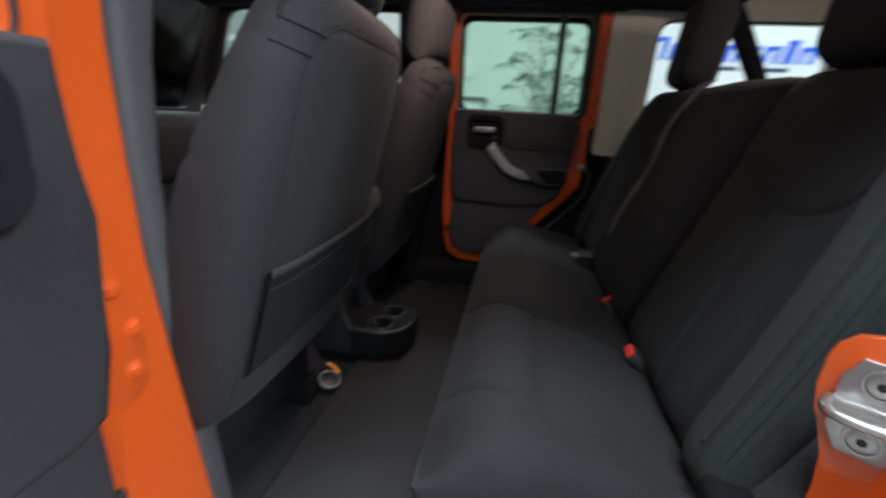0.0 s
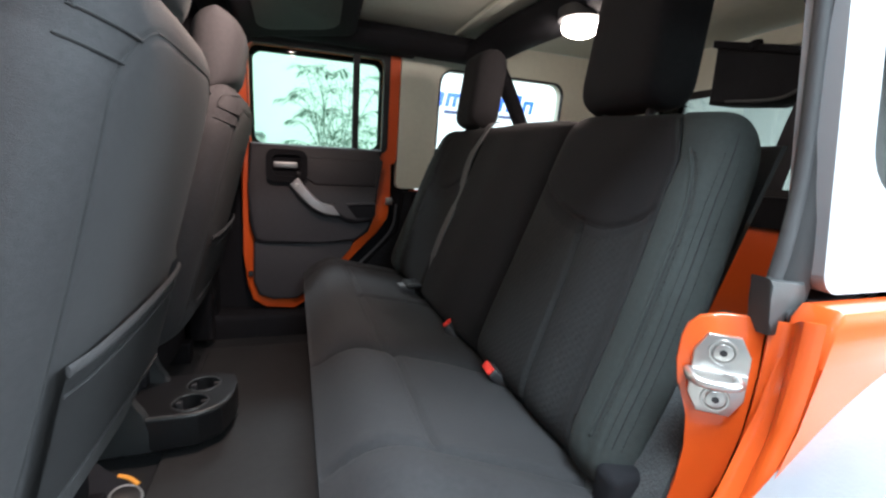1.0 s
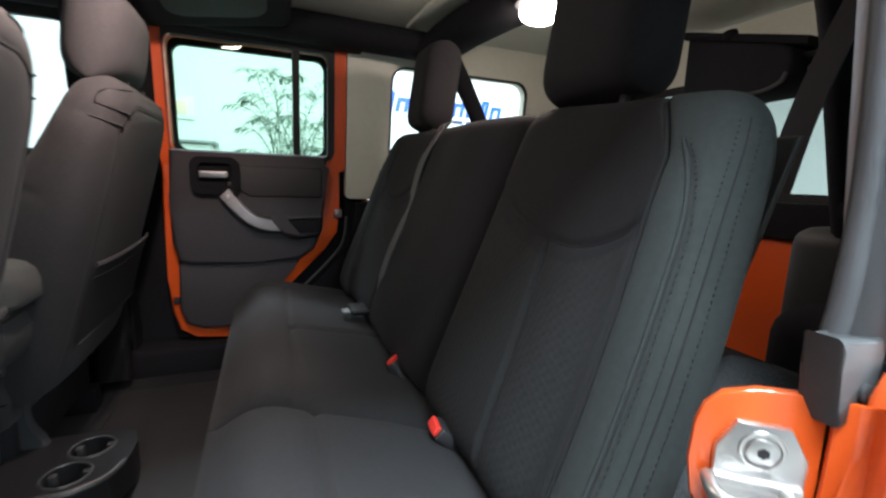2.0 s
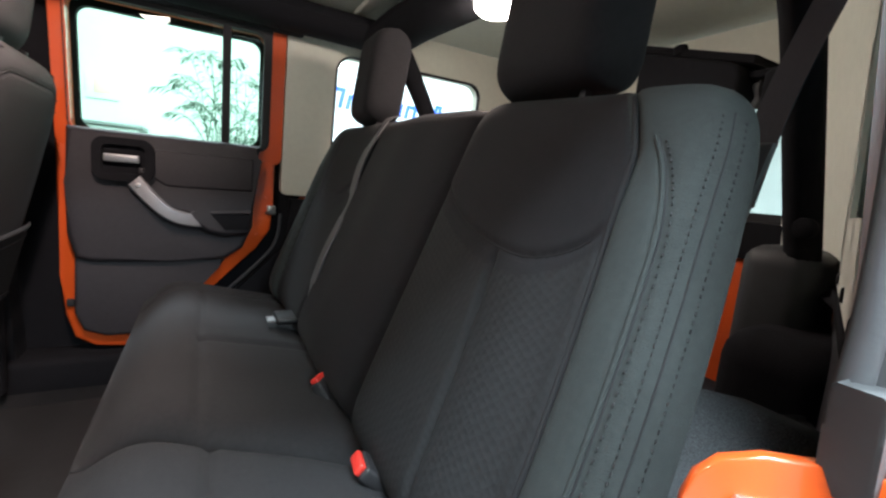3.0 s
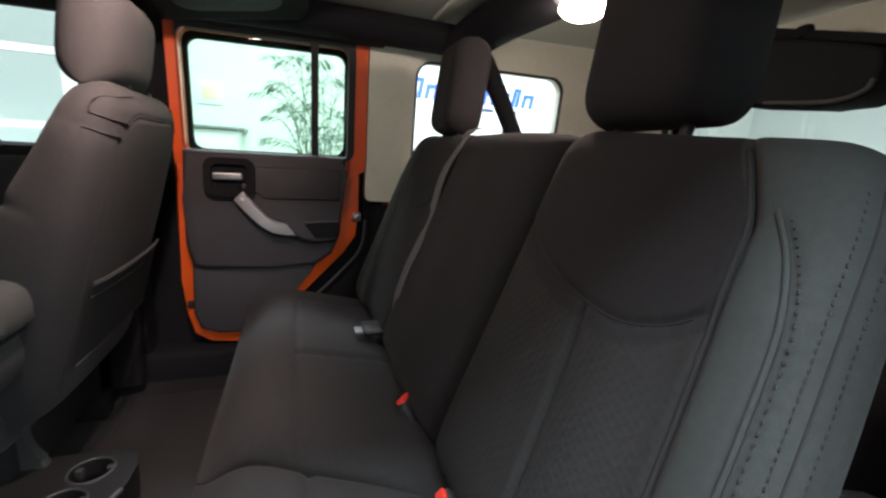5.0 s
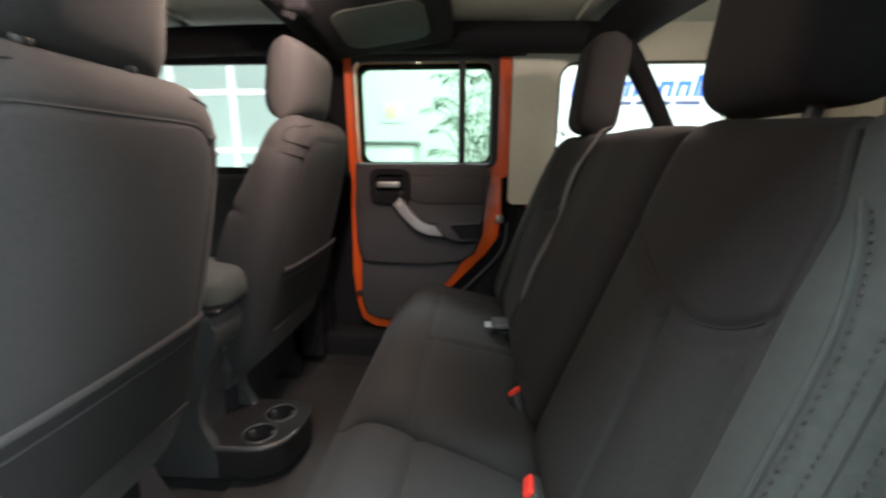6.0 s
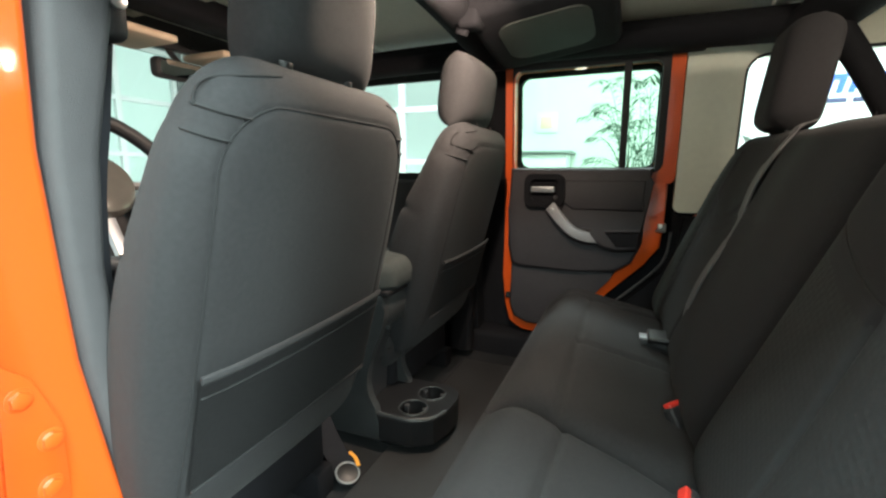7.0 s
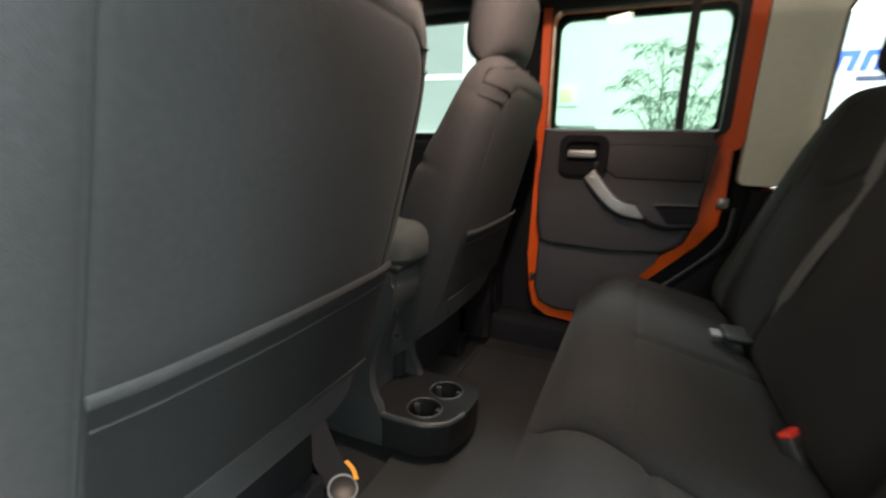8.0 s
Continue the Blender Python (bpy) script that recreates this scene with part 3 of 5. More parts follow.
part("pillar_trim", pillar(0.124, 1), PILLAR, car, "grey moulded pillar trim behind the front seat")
# far trim takes the black padding colour in place of shade
part("pillar_trim", pillar(1.43, -1, 0.04), PAD, car, "moulded pillar trim behind the front seat, darkened for shade")
post = [(-0.02, 0.50), (0.075, 0.50), (0.06, 0.80), (0.053, 1.1), (0.05, 1.60), (-0.02, 1.60)]
rings = []
for z, x, yb in ((0.50, 0.078, 0.205), (0.70, 0.066, 0.186), (0.90, 0.058, 0.164), (1.02, 0.055, 0.150), (1.12, 0.053, 0.147), (1.25, 0.052, 0.143), (1.40, 0.052, 0.150), (1.60, 0.05, 0.152)):
    rings.append([(a, b, z) for a, b in rrect(-0.03, x, -0.03, yb, 0.01, 4)])
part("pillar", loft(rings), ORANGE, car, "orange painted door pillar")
# far pillar is black instead of orange to imitate shade
part("pillar", prism([(a + 0.04, b) for a, b in post], lambda a, b, s: (a, 1.50 - 0.08 * s, b), 0.008, 3), PAD, car, "far door pillar, coloured black for shade")
part("hinge_plate", prism([(0.099, 0.862), (0.117, 0.877), (0.119, 0.962), (0.099, 1.022), (0.075, 1.047), (0.062, 0.862)], lambda a, b, s: (0.056 + 0.008 * s, a, b), 0.002), ORANGE, car)
for y, z in ((0.087, 1.004), (0.107, 0.950), (0.101, 0.899)):
    part("hinge_bolt", disc((0.063, y, z), (1, 0, 0), 0.0095, 0.007, 6, 0.002), ORANGE, car)
    part("hinge_washer", disc((0.062, y, z), (1, 0, 0), 0.0125, 0.003, 18, 0.001), ORANGE, car)

# front doors, windscreen and bulkhead, closed
for yc, ys in ((0.0, 1), (1.45, -1)):
    part("front_door_panel", rbox(-0.72, 0.03, yc - 0.03, yc + 0.03, 0.52, 1.2, 0.02), TRIM, car, "dark inner trim of the front door")
    part("front_window_frame", ring(rrect(-0.74, 0.06, 1.19, 1.62, 0.03), rrect(-0.68, 0.02, 1.225, 1.565, 0.05), lambda a, b, s: (a + 0.25 * (1.62 - b) * (-1 if a < -0.4 else 0), yc + 0.02 * s - 0.01, b)), RUBBER, car)
    fg = part("window_glass", prism([(-0.72, 1.21), (0.03, 1.21), (0.03, 1.58), (-0.66, 1.58)], lambda a, b, s: (a + 0.25 * (1.6 - b) * (-1 if a < -0.4 else 0), yc + 0.004 * s, b)), CLEARGLASS, car, smooth=False)
    fg.visible_shadow = False
part("bulkhead", rbox(-1.25, -0.86, 0.0, 1.47, 0.5, 1.16, 0.03), PLASTIC, car)
part("windscreen_frame", ring(rrect(0.0, 1.47, 1.13, 1.665, 0.03), rrect(0.08, 1.39, 1.18, 1.60, 0.05), lambda a, b, s: (-0.92 + 0.03 * s + 0.38 * (b - 1.13), a, b)), PLASTIC, car)
ws = part("window_glass", prism(rrect(0.07, 1.40, 1.17, 1.61, 0.05), lambda a, b, s: (-0.905 + 0.004 * s + 0.38 * (b - 1.13), a, b)), CLEARGLASS, car, smooth=False)
ws.visible_shadow = False
part("header_rail", rbox(-0.52, -0.41, 0.06, 1.41, 1.605, 1.672, 0.02), PAD, car)

# nose, door skins and wheels
part("bonnet", loft([[(x, 0.735 + ys * w, z) for ys, z in ((-1, 0.62), (-1, h - 0.05), (-0.93, h), (0.93, h), (1, h - 0.05), (1, 0.62))] for x, w, h in ((-1.22, 0.66, 1.12), (-1.6, 0.60, 1.10), (-2.05, 0.52, 1.06), (-2.10, 0.50, 1.0))]), ORANGE, car, "orange painted bonnet")
for y0, y1 in ((-0.056, -0.033), (1.483, 1.506)):
    part("front_door_skin", rbox(-0.70, 0.02, y0, y1, 0.52, 1.19, 0.01), ORANGE, car)
for wx in (1.35, -1.72):
    for wy in (-0.06, 1.53):
        ring_at = [(0.20, -0.10), (0.36, -0.115), (0.395, -0.09), (0.40, 0.0), (0.395, 0.09), (0.36, 0.115), (0.20, 0.10)]
        spin = [[(wx + r * math.cos(2 * math.pi * k / 40), wy + d, 0.40 + r * math.sin(2 * math.pi * k / 40)) for r, d in ring_at] for k in range(41)]
        wheel_ob = part("tyre", loft(spin), RUBBER, car, "black off-road tyre")
        part("rim", disc((wx, wy - 0.07, 0.40), (0, 1, 0), 0.205, 0.14, 32, 0.01), GREYMETAL, wheel_ob)

# ---- sport bar ----
bar = thing("sport_bar", "black padded roll bar along the roof and behind the seats", "roll bar", (0.6, 0.735, 0.7))
for ys in (1, -1):
    Ys = lambda d: 0.735 + ys * d
    part("side_rail", tube([(-0.72, Ys(0.60), 1.59), (-0.2, Ys(0.605), 1.61), (0.5, Ys(0.60), 1.61), (0.95, Ys(0.585), 1.60), (1.05, Ys(0.57), 1.59)], 0.068, 12, 6, flat=0.62), PAD, bar)
    bend = [(0.98, 0.48, 1.62), (1.06, 0.46, 1.59), (1.14, 0.445, 1.52), (1.20, 0.45, 1.43), (1.27, 0.47, 1.15), (1.28, 0.475, 1.10)]
    if ys > 0:
        bend = [(0.98, 0.50, 1.61), (1.03, 0.49, 1.55), (1.10, 0.48, 1.43), (1.21, 0.475, 1.22), (1.28, 0.475, 1.10)]
    part("rear_post", tube([(x, Ys(y), z) for x, y, z in bend], (0.034, 0.020), 12, 6), PAD, bar)
    part("post_foot", rbox(1.25, 1.36, *sorted((Ys(0.50), Ys(0.40))), 0.80, 1.130, 0.030, 4), BRACKETGREY, bar, "dark grey moulded cover at the post's foot")
    part("foot_knob", disc((1.255, Ys(0.482), 1.160), (-1, 0, 0), 0.014, 0.02, 16, 0.004), PAD, bar)
    if ys > 0:
        part("middle_post", tube([(0.10, Ys(0.60), 1.60), (0.08, Ys(0.625), 1.3), (0.07, Ys(0.63), 0.6)], 0.035, 10, 5), PAD, bar)
part("rear_crossbar", tube([(1.0, 0.735 - 0.56, 1.58), (1.04, 0.735 - 0.42, 1.615), (1.09, 0.735, 1.625), (1.04, 0.735 + 0.42, 1.615), (1.0, 0.735 + 0.56, 1.58)], 0.075, 14, 6, flat=0.65, up=(0, 0, 1)), PAD, bar)
part("middle_crossbar", tube([(0.16, 0.2, 1.615), (0.18, 0.735, 1.63), (0.16, 1.27, 1.615)], 0.05, 12, 6, flat=0.8, up=(0, 0, 1)), PAD, bar)

# speaker pods
def speaker_pod(yc, ys):
    ob = thing("speaker_pod", "black overhead speaker pod with grey-green grille", "speaker", (0.36, yc, 1.60), "overhead speakers")
    tilt = pose(0, 0, 0, 10 * ys, -8, 0)
    part("housing", rbox(0.20, 0.56, yc - 0.19, yc + 0.16, 1.585, 1.67, 0.03, 4, m=tilt), PAD, ob)
    c = Vector((0.38, yc - 0.015, 1.627))
    part("grille", prism(rrect(-0.115, 0.115, -0.10, 0.10, 0.045), lambda a, b, s: c + tilt.to_3x3() @ Vector((a, b, -0.040 - 0.006 * s)), 0.003), GRILLE, ob, "grey-green speaker grille")
    end = yc - 0.16 if yc > 0.7 else yc + 0.17
    part("end_cap", rbox(0.19, 0.25, end - 0.03, end + 0.03, 1.575, 1.625, 0.014, 4), PAD, ob)
    part("end_knob", disc((0.20, end - ys * 0.0, 1.585), (-0.3, 0, -1), 0.017, 0.022, 16, 0.005), PAD, ob)
    return ob


speaker_pod(1.14, -1)
speaker_pod(0.33, 1)

# dome lamp
def dome_lamp(x, y, z, label):
    """A round lamp: dark bezel and a glowing lens bulging down."""
    dome = thing("dome_lamp", label, "dome lamp", (x, y, z), "dome lamps")
    part("bezel", disc((x, y, z + 0.01), (0, 0, -1), 0.06, 0.03, 28, 0.004), PLASTIC, dome)
    lens_bm = bmesh.new()
    bmesh.ops.create_uvsphere(lens_bm, u_segments=24, v_segments=12, radius=0.048)
    bmesh.ops.transform(lens_bm, matrix=Matrix.Translation((x, y, z - 0.035)) @ Matrix.Diagonal((1, 1, 0.5, 1)), verts=lens_bm.verts)
    lens = part("lens", lens_bm, DOME, dome, "glowing warm white lens")
    lens.visible_shadow = False


dome_lamp(1.07, 0.80, 1.593, "lit round dome lamp under the rear crossbar")
dome_lamp(0.36, 0.735, 1.645, "lit round dome lamp under the middle crossbar")


# ---- doors ----
def door(name, ys, y_sheet, label):
    """A rear door in its closed place: inner sheet at y_sheet, its inside towards ys."""
    ob = thing(name, label, "car door", (0.109, y_sheet + 0.034, 0.62), "rear doors")
    X = lambda a: 0.0425 + 0.9028 * a
    Q = lambda a, w, b: Vector((X(a), y_sheet + ys * w, b))
    lower = [(0.170, 1.20), (0.171, 0.85), (0.180, 0.74), (0.20, 0.675), (0.25, 0.645), (0.36, 0.635), (0.44, 0.68), (0.56, 0.80), (0.70, 0.925), (0.745, 0.985), (0.752, 1.06), (0.755, 1.20)]
    part("panel", prism(lower, lambda a, b, s: Q(a, -0.05 + 0.05 * s, b), 0.008, 3), ORANGE, ob, "orange painted door shell")
    part("window_frame", ring(rrect(0.172, 0.775, 1.19, 1.605, 0.025), rrect(0.207, 0.712, 1.228, 1.562, 0.03), lambda a, b, s: Q(a, -0.045 + 0.045 * s + 0.08 * (b - 1.2), b)), ORANGE, ob)
    part("window_seal", ring(rrect(0.201, 0.732, 1.226, 1.608, 0.032), rrect(0.2035, 0.708, 1.230, 1.560, 0.026), lambda a, b, s: Q(a, -0.02 + 0.026 * s + 0.08 * (b - 1.2), b)), RUBBER, ob)
    gl = part("window_glass", prism(rrect(0.2, 0.72, 1.215, 1.57, 0.03), lambda a, b, s: Q(a, -0.012 + 0.004 * s + 0.08 * (b - 1.2), b)), GREENGLASS, ob, smooth=False)
    gl.visible_shadow = False
    part("window_bar", prism([(0.588, 1.21), (0.612, 1.21), (0.612, 1.575), (0.588, 1.575)], lambda a, b, s: Q(a, -0.022 + 0.026 * s + 0.08 * (b - 1.2), b), 0.002), RUBBER, ob)
    # trim
    up_out = [(0.204, 1.241), (0.198, 1.10), (0.198, 0.97), (0.215, 0.905), (0.25, 0.893), (0.45, 0.897), (0.60, 0.90), (0.655, 0.935), (0.685, 1.0), (0.69, 1.20), (0.705, 1.241)]
    trim = part("trim_panel", prism(up_out, lambda a, b, s: Q(a, 0.004 + 0.042 * s, b), 0.016, 4), TRIM, ob, "dark plum-grey moulded trim")
    low_out = [(0.21, 0.908), (0.205, 0.75), (0.225, 0.70), (0.28, 0.68), (0.37, 0.68), (0.43, 0.715), (0.53, 0.81), (0.585, 0.87), (0.61, 0.908)]
    part("kick_panel", prism(low_out, lambda a, b, s: Q(a, 0.004 + 0.022 * s, b), 0.012, 3), TRIM, ob)
    part("upper_insert", prism([(0.405, 1.20), (0.40, 1.13), (0.44, 1.105), (0.68, 1.105), (0.682, 1.20)], lambda a, b, s: Q(a, 0.040 + 0.012 * s, b), 0.008, 3), TRIM, ob)
    part("armrest", prism([(0.475, 1.045), (0.53, 1.038), (0.675, 1.045), (0.67, 0.985), (0.60, 0.975), (0.55, 0.985)], lambda a, b, s: Q(a, 0.038 + 0.045 * s, b), 0.014, 4), TRIM, ob)
    # raised black plate painted in place of a shaded recess
    part("armrest_pocket_shade", prism([(0.562, 1.036), (0.672, 1.040), (0.668, 0.996), (0.60, 0.992)], lambda a, b, s: Q(a, 0.080 + 0.007 * s, b), 0.003), PAD, ob, "armrest pocket, black plate for its shade")
    part("pocket_lip", tube([Q(0.560, 0.087, 1.040), Q(0.61, 0.090, 1.044), Q(0.674, 0.087, 1.046)], 0.0045, 8, 4), TRIM, ob)
    # grab handle: a flat silver bar, steep and then level
    mid = curve_points([(0.362, 0, 1.116), (0.405, 0, 1.070), (0.450, 0, 1.034), (0.50, 0, 1.019), (0.566, 0, 1.018)], 6)
    rings = []
    for i, p in enumerate(mid):
        way = (mid[min(i + 1, len(mid) - 1)] - mid[max(i - 1, 0)]).normalized()
        side = Vector((-way.z, 0, way.x))
        w = 0.0175 + 0.006 * abs(i / (len(mid) - 1) - 0.5)
        lift = 0.064 + 0.016 * math.sin(math.pi * i / (len(mid) - 1))
        rings.append([Q(p.x + side.x * w * a, lift + 0.009 * b, p.z + side.z * w * a) for a, b in ((-1, -0.9), (-1, 0.35), (-0.8, 0.9), (-0.3, 1.0), (0.3, 1.0), (0.8, 0.9), (1, 0.35), (1, -0.9))])
    handle = part("grab_handle", loft(rings), SILVER, ob, "satin silver grab handle")
    for a, b, w in ((0.372, 1.104, 0.074), (0.545, 1.018, 0.074)):
        part("screw_cap", disc(Q(a, w, b), (0, ys, 0), 0.007, 0.004, 14, 0.001), CHROME, handle)
    # release lever in its bowl
    bowl = part("lever_bowl", ring(rrect(0.264, 0.412, 1.112, 1.222, 0.030), rrect(0.286, 0.390, 1.132, 1.204, 0.018), lambda a, b, s: Q(a, 0.030 + 0.038 * s, b)), PAD, ob, "black release lever surround")
    part("bowl_back", prism(rrect(0.280, 0.396, 1.122, 1.212, 0.015, 3), lambda a, b, s: Q(a, 0.048 + 0.004 * s, b)), PAD, bowl)
    part("release_lever", prism(rrect(0.290, 0.376, 1.160, 1.180, 0.005, 3), lambda a, b, s: Q(a, 0.056 + 0.016 * s, b), 0.004), GREYMETAL, bowl)
    part("lock_knob", rbox(X(0.372), X(0.386), *sorted((y_sheet + ys * 0.05, y_sheet + ys * 0.066)), 1.134, 1.150, 0.003), PLASTIC, bowl)
    # bolts, latch and check strap
    for a, b in ((0.719, 1.16), (0.701, 0.971), (0.726, 1.085)):
        part("bolt", disc(Q(a, 0.0, b), (0, ys, 0), 0.005, 0.004, 12, 0.001), ORANGE, ob)
    part("latch", rbox(X(0.732), X(0.76), *sorted((y_sheet - ys * 0.02, y_sheet + ys * 0.014)), 1.036, 1.064, 0.004), CHROME, ob, "bare steel door latch")
    part("latch_tongue", tube([Q(0.728, 0.012, 1.040), Q(0.742, 0.022, 1.050), Q(0.752, 0.012, 1.062)], 0.004, 8, 4), CHROME, ob)
    part("stop_buffer", rbox(X(0.186), X(0.204), *sorted((y_sheet + ys * 0.0, y_sheet + ys * 0.012)), 0.765, 0.785, 0.003), RUBBER, ob)
    return ob


door("rear_door", -1, 1.44, "closed orange rear door with dark trim, green-tinted glass")
open_door = door("rear_door", 1, 0.02, "open orange rear door with dark trim and window")
open_door.rotation_euler = (0, 0, radians(-90))
open_door.location.y += 0.093


# ---- front seats ----
def front_seat(yc):
    ob = thing("front_seat", "charcoal cloth front seat with rear map pocket", "car seat", (0.0, yc, 0.545), "front seats")
    slope = 0.27
    up = Vector((slope, 0, 1)).normalized()
    nb = Vector((up.z, 0, -up.x))  # out of the backrest's rear face
    foot = Vector((0.114, 0, 0.74)) - nb * 0.05
    height = 0.617

    slim = 0.020 if yc < 0.7 else 0.0                    # less bolster on the side of the open door

    def half(t):
        w = 0.218 + 0.026 * math.sin(math.pi * min(1, t * 1.15)) ** 0.8
        if t > 0.80:
            k = (t - 0.80) / 0.20
            w -= 0.085 * (1 - math.sqrt(max(0, 1 - k * k)))
        return w

    def base(s, t):
        return foot + up * height * t + Vector((0, yc + (2 * s - 1) * half(t) + slim * (1 - s), 0))

    def side_at(t, y=0.0):
        return 0.190 - 0.014 * t + (0.016 if slim and y < 0 else 0.0)

    def rear(s, t):
        y = (2 * s - 1) * half(t)
        d = 0.050 - 0.010 * abs(2 * s - 1) ** 3
        dx, dy, r = abs(y) - side_at(t, y) + 0.08, (t - 0.93) * height + 0.08, 0.08
        rim = math.hypot(max(dx, 0), max(dy, 0)) + min(max(dx, dy), 0) - r
        d -= 0.0017 * dent(rim, 0.0045)
        return d

    def front(s, t):
        y = abs(2 * s - 1)
        d = 0.055 + 0.055 * dent(y - 0.84, 0.20) * (0.5 - 0.5 * math.tanh((t - 0.70) / 0.16))
        d -= 0.008 * dent(y - 0.52, 0.03)
        d -= 0.006 * dent(t - 0.62, 0.015)
        return d

    back = part("backrest", pillow(base, nb, rear, front, 120, 130, 9, 12), CLOTH, ob)

    def on_back(y, z, d=0.0):
        t = (z - foot.z) / (up.z * height)
        return foot + up * height * t + nb * (0.052 + d) + Vector((0, yc + y, 0))

    def on_skin(y, t, lift=0.0004):
        s = 0.5 + 0.5 * y / half(t)
        return base(s, t) + nb * (rear(s, t) * edge_step(s, 9) * edge_step(t, 12) + lift)

    top, r = 0.93, 0.08
    side = side_at(top - r / height)
    up_edge = [(side_at(0.10 + 0.05 * k), 0.10 + 0.05 * k) for k in range(14)]
    bend = [(side - r + r * math.cos(radians(a)), top - (r - r * math.sin(radians(a))) / height) for a in range(0, 90, 9)]
    half_rim = up_edge + bend + [(0.06, top), (0.03, top)]
    rim = [(-y - (0.016 if slim else 0.0) * min(1.0, y / 0.1), t) for y, t in half_rim] + [(0.0, top)] + half_rim[::-1]
    part("seam", tube([on_skin(y, t) for y, t in rim], 0.0013, 6, 2), SEAM, back, "dark sewn seam")
    for sg in (-1, 1):
        for t0, inner in ((0.862, 0.0096), (0.902, 0.030)):
            part("seam", tube([on_skin(sg * (side_at(0.86, sg) - inner + (half(t0) - 0.001 - side_at(0.86, sg) + inner) * (1 - (1 - k / 10) ** 2)), t0 + 0.006 * k / 10, 0.0014) for k in range(11)], 0.0016, 6, 3), SEAM, back)
        part("seam", tube([on_skin(sg * y, t, 0.0014) for y, t in ((0.205, 0.905), (0.2035, 0.922), (0.198, 0.940), (0.186, 0.955), (0.168, 0.966), (0.145, 0.974), (0.12, 0.980))], 0.0014, 6, 4), SEAM, back)
    # map pocket with a rolled top edge
    rows = []
    for j in range(13):
        t = j / 12
        rows.append([on_back(-0.186 + 0.372 * i / 20, 0.860 + (0.157 + 0.008 * i / 20) * t, 0.002 + 0.009 * math.sin(math.pi * i / 20) ** 0.5 * (0.25 + 0.75 * t)) for i in range(21)])
    bm = bmesh.new()
    vs = [[bm.verts.new(p) for p in r] for r in rows]
    for a, b in zip(vs, vs[1:]):
        for k in range(20):
            bm.faces.new((a[k], a[k + 1], b[k + 1], b[k]))
    bmesh.ops.solidify(bm, geom=list(bm.faces), thickness=-0.003)
    pocket = part("map_pocket", bm, CLOTH, ob, "slack cloth map pocket")
    part("pocket_hem", tube([on_back(-0.186 + 0.372 * i / 10, 1.015 + 0.008 * i / 10, 0.003 + 0.009 * math.sin(math.pi * i / 10) ** 0.5) for i in range(11)], 0.0055, 10, 4, flat=0.4, up=(1, 0, 0)), CLOTH, pocket)
    for drop, r in ((0.022, 0.0016), (0.150, 0.0022)):
        part("seam", tube([on_back(-0.184 + 0.368 * i / 10, 1.013 + 0.008 * i / 10 - drop, 0.003 + 0.009 * math.sin(math.pi * i / 10) ** 0.5 * (1.0 if drop < 0.1 else 0.25)) for i in range(11)], r, 6, 3), SEAM, pocket, "dark sewn seam")
    # headrest on two posts
    hc = foot + up * (height + 0.080) + Vector((-0.045, yc + (0.012 if yc < 0.7 else -0.05), 0))
    lean = pose(0, 0, 0, 0, math.degrees(math.atan(slope)) * 0.45, 0)

    def hbase(s, t):
        w = 0.116 - 0.010 * t
        return hc + lean.to_3x3() @ Vector((0, (2 * s - 1) * w, (t - 0.5) * 0.175))

    head_way = (lean.to_3x3() @ Vector((1, 0, 0)))
    part("headrest", pillow(hbase, head_way, lambda s, t: 0.052 + 0.008 * t, lambda s, t: 0.058, 40, 34, 4.2, 4.0), CLOTH, ob)
    for dy in (-0.06, 0.06):
        part("headrest_post", tube([hc + Vector((-0.03, dy, -0.16)), hc + Vector((0.0, dy, -0.08))], 0.007, 8, 1), PLASTIC, ob)
        part("post_sleeve", disc(foot + up * (height - 0.004) + Vector((0, yc + dy - 0.01, 0)), up, 0.010, 0.010, 14, 0.002), GLOSSBLACK, ob)

    def cbase(s, t):
        return Vector((-0.46 + 0.52 * t, yc + (2 * s - 1) * 0.245, 0.80 - 0.03 * t))

    part("cushion", pillow(cbase, Vector((0, 0, 1)), lambda s, t: 0.08 + 0.02 * abs(2 * s - 1) ** 2, lambda s, t: 0.10, 24, 24, 8, 8), CLOTH, ob)
    part("seat_frame", rbox(-0.40, 0.04, yc - 0.20, yc + 0.20, 0.60, 0.72, 0.02), PAD, ob)
    for dy in (-0.17, 0.17):
        part("seat_rail", rbox(-0.42, 0.06, yc + dy - 0.025, yc + dy + 0.025, 0.545, 0.61, 0.006), PAD, ob)
    return ob


front_seat(0.376)
front_seat(1.066)

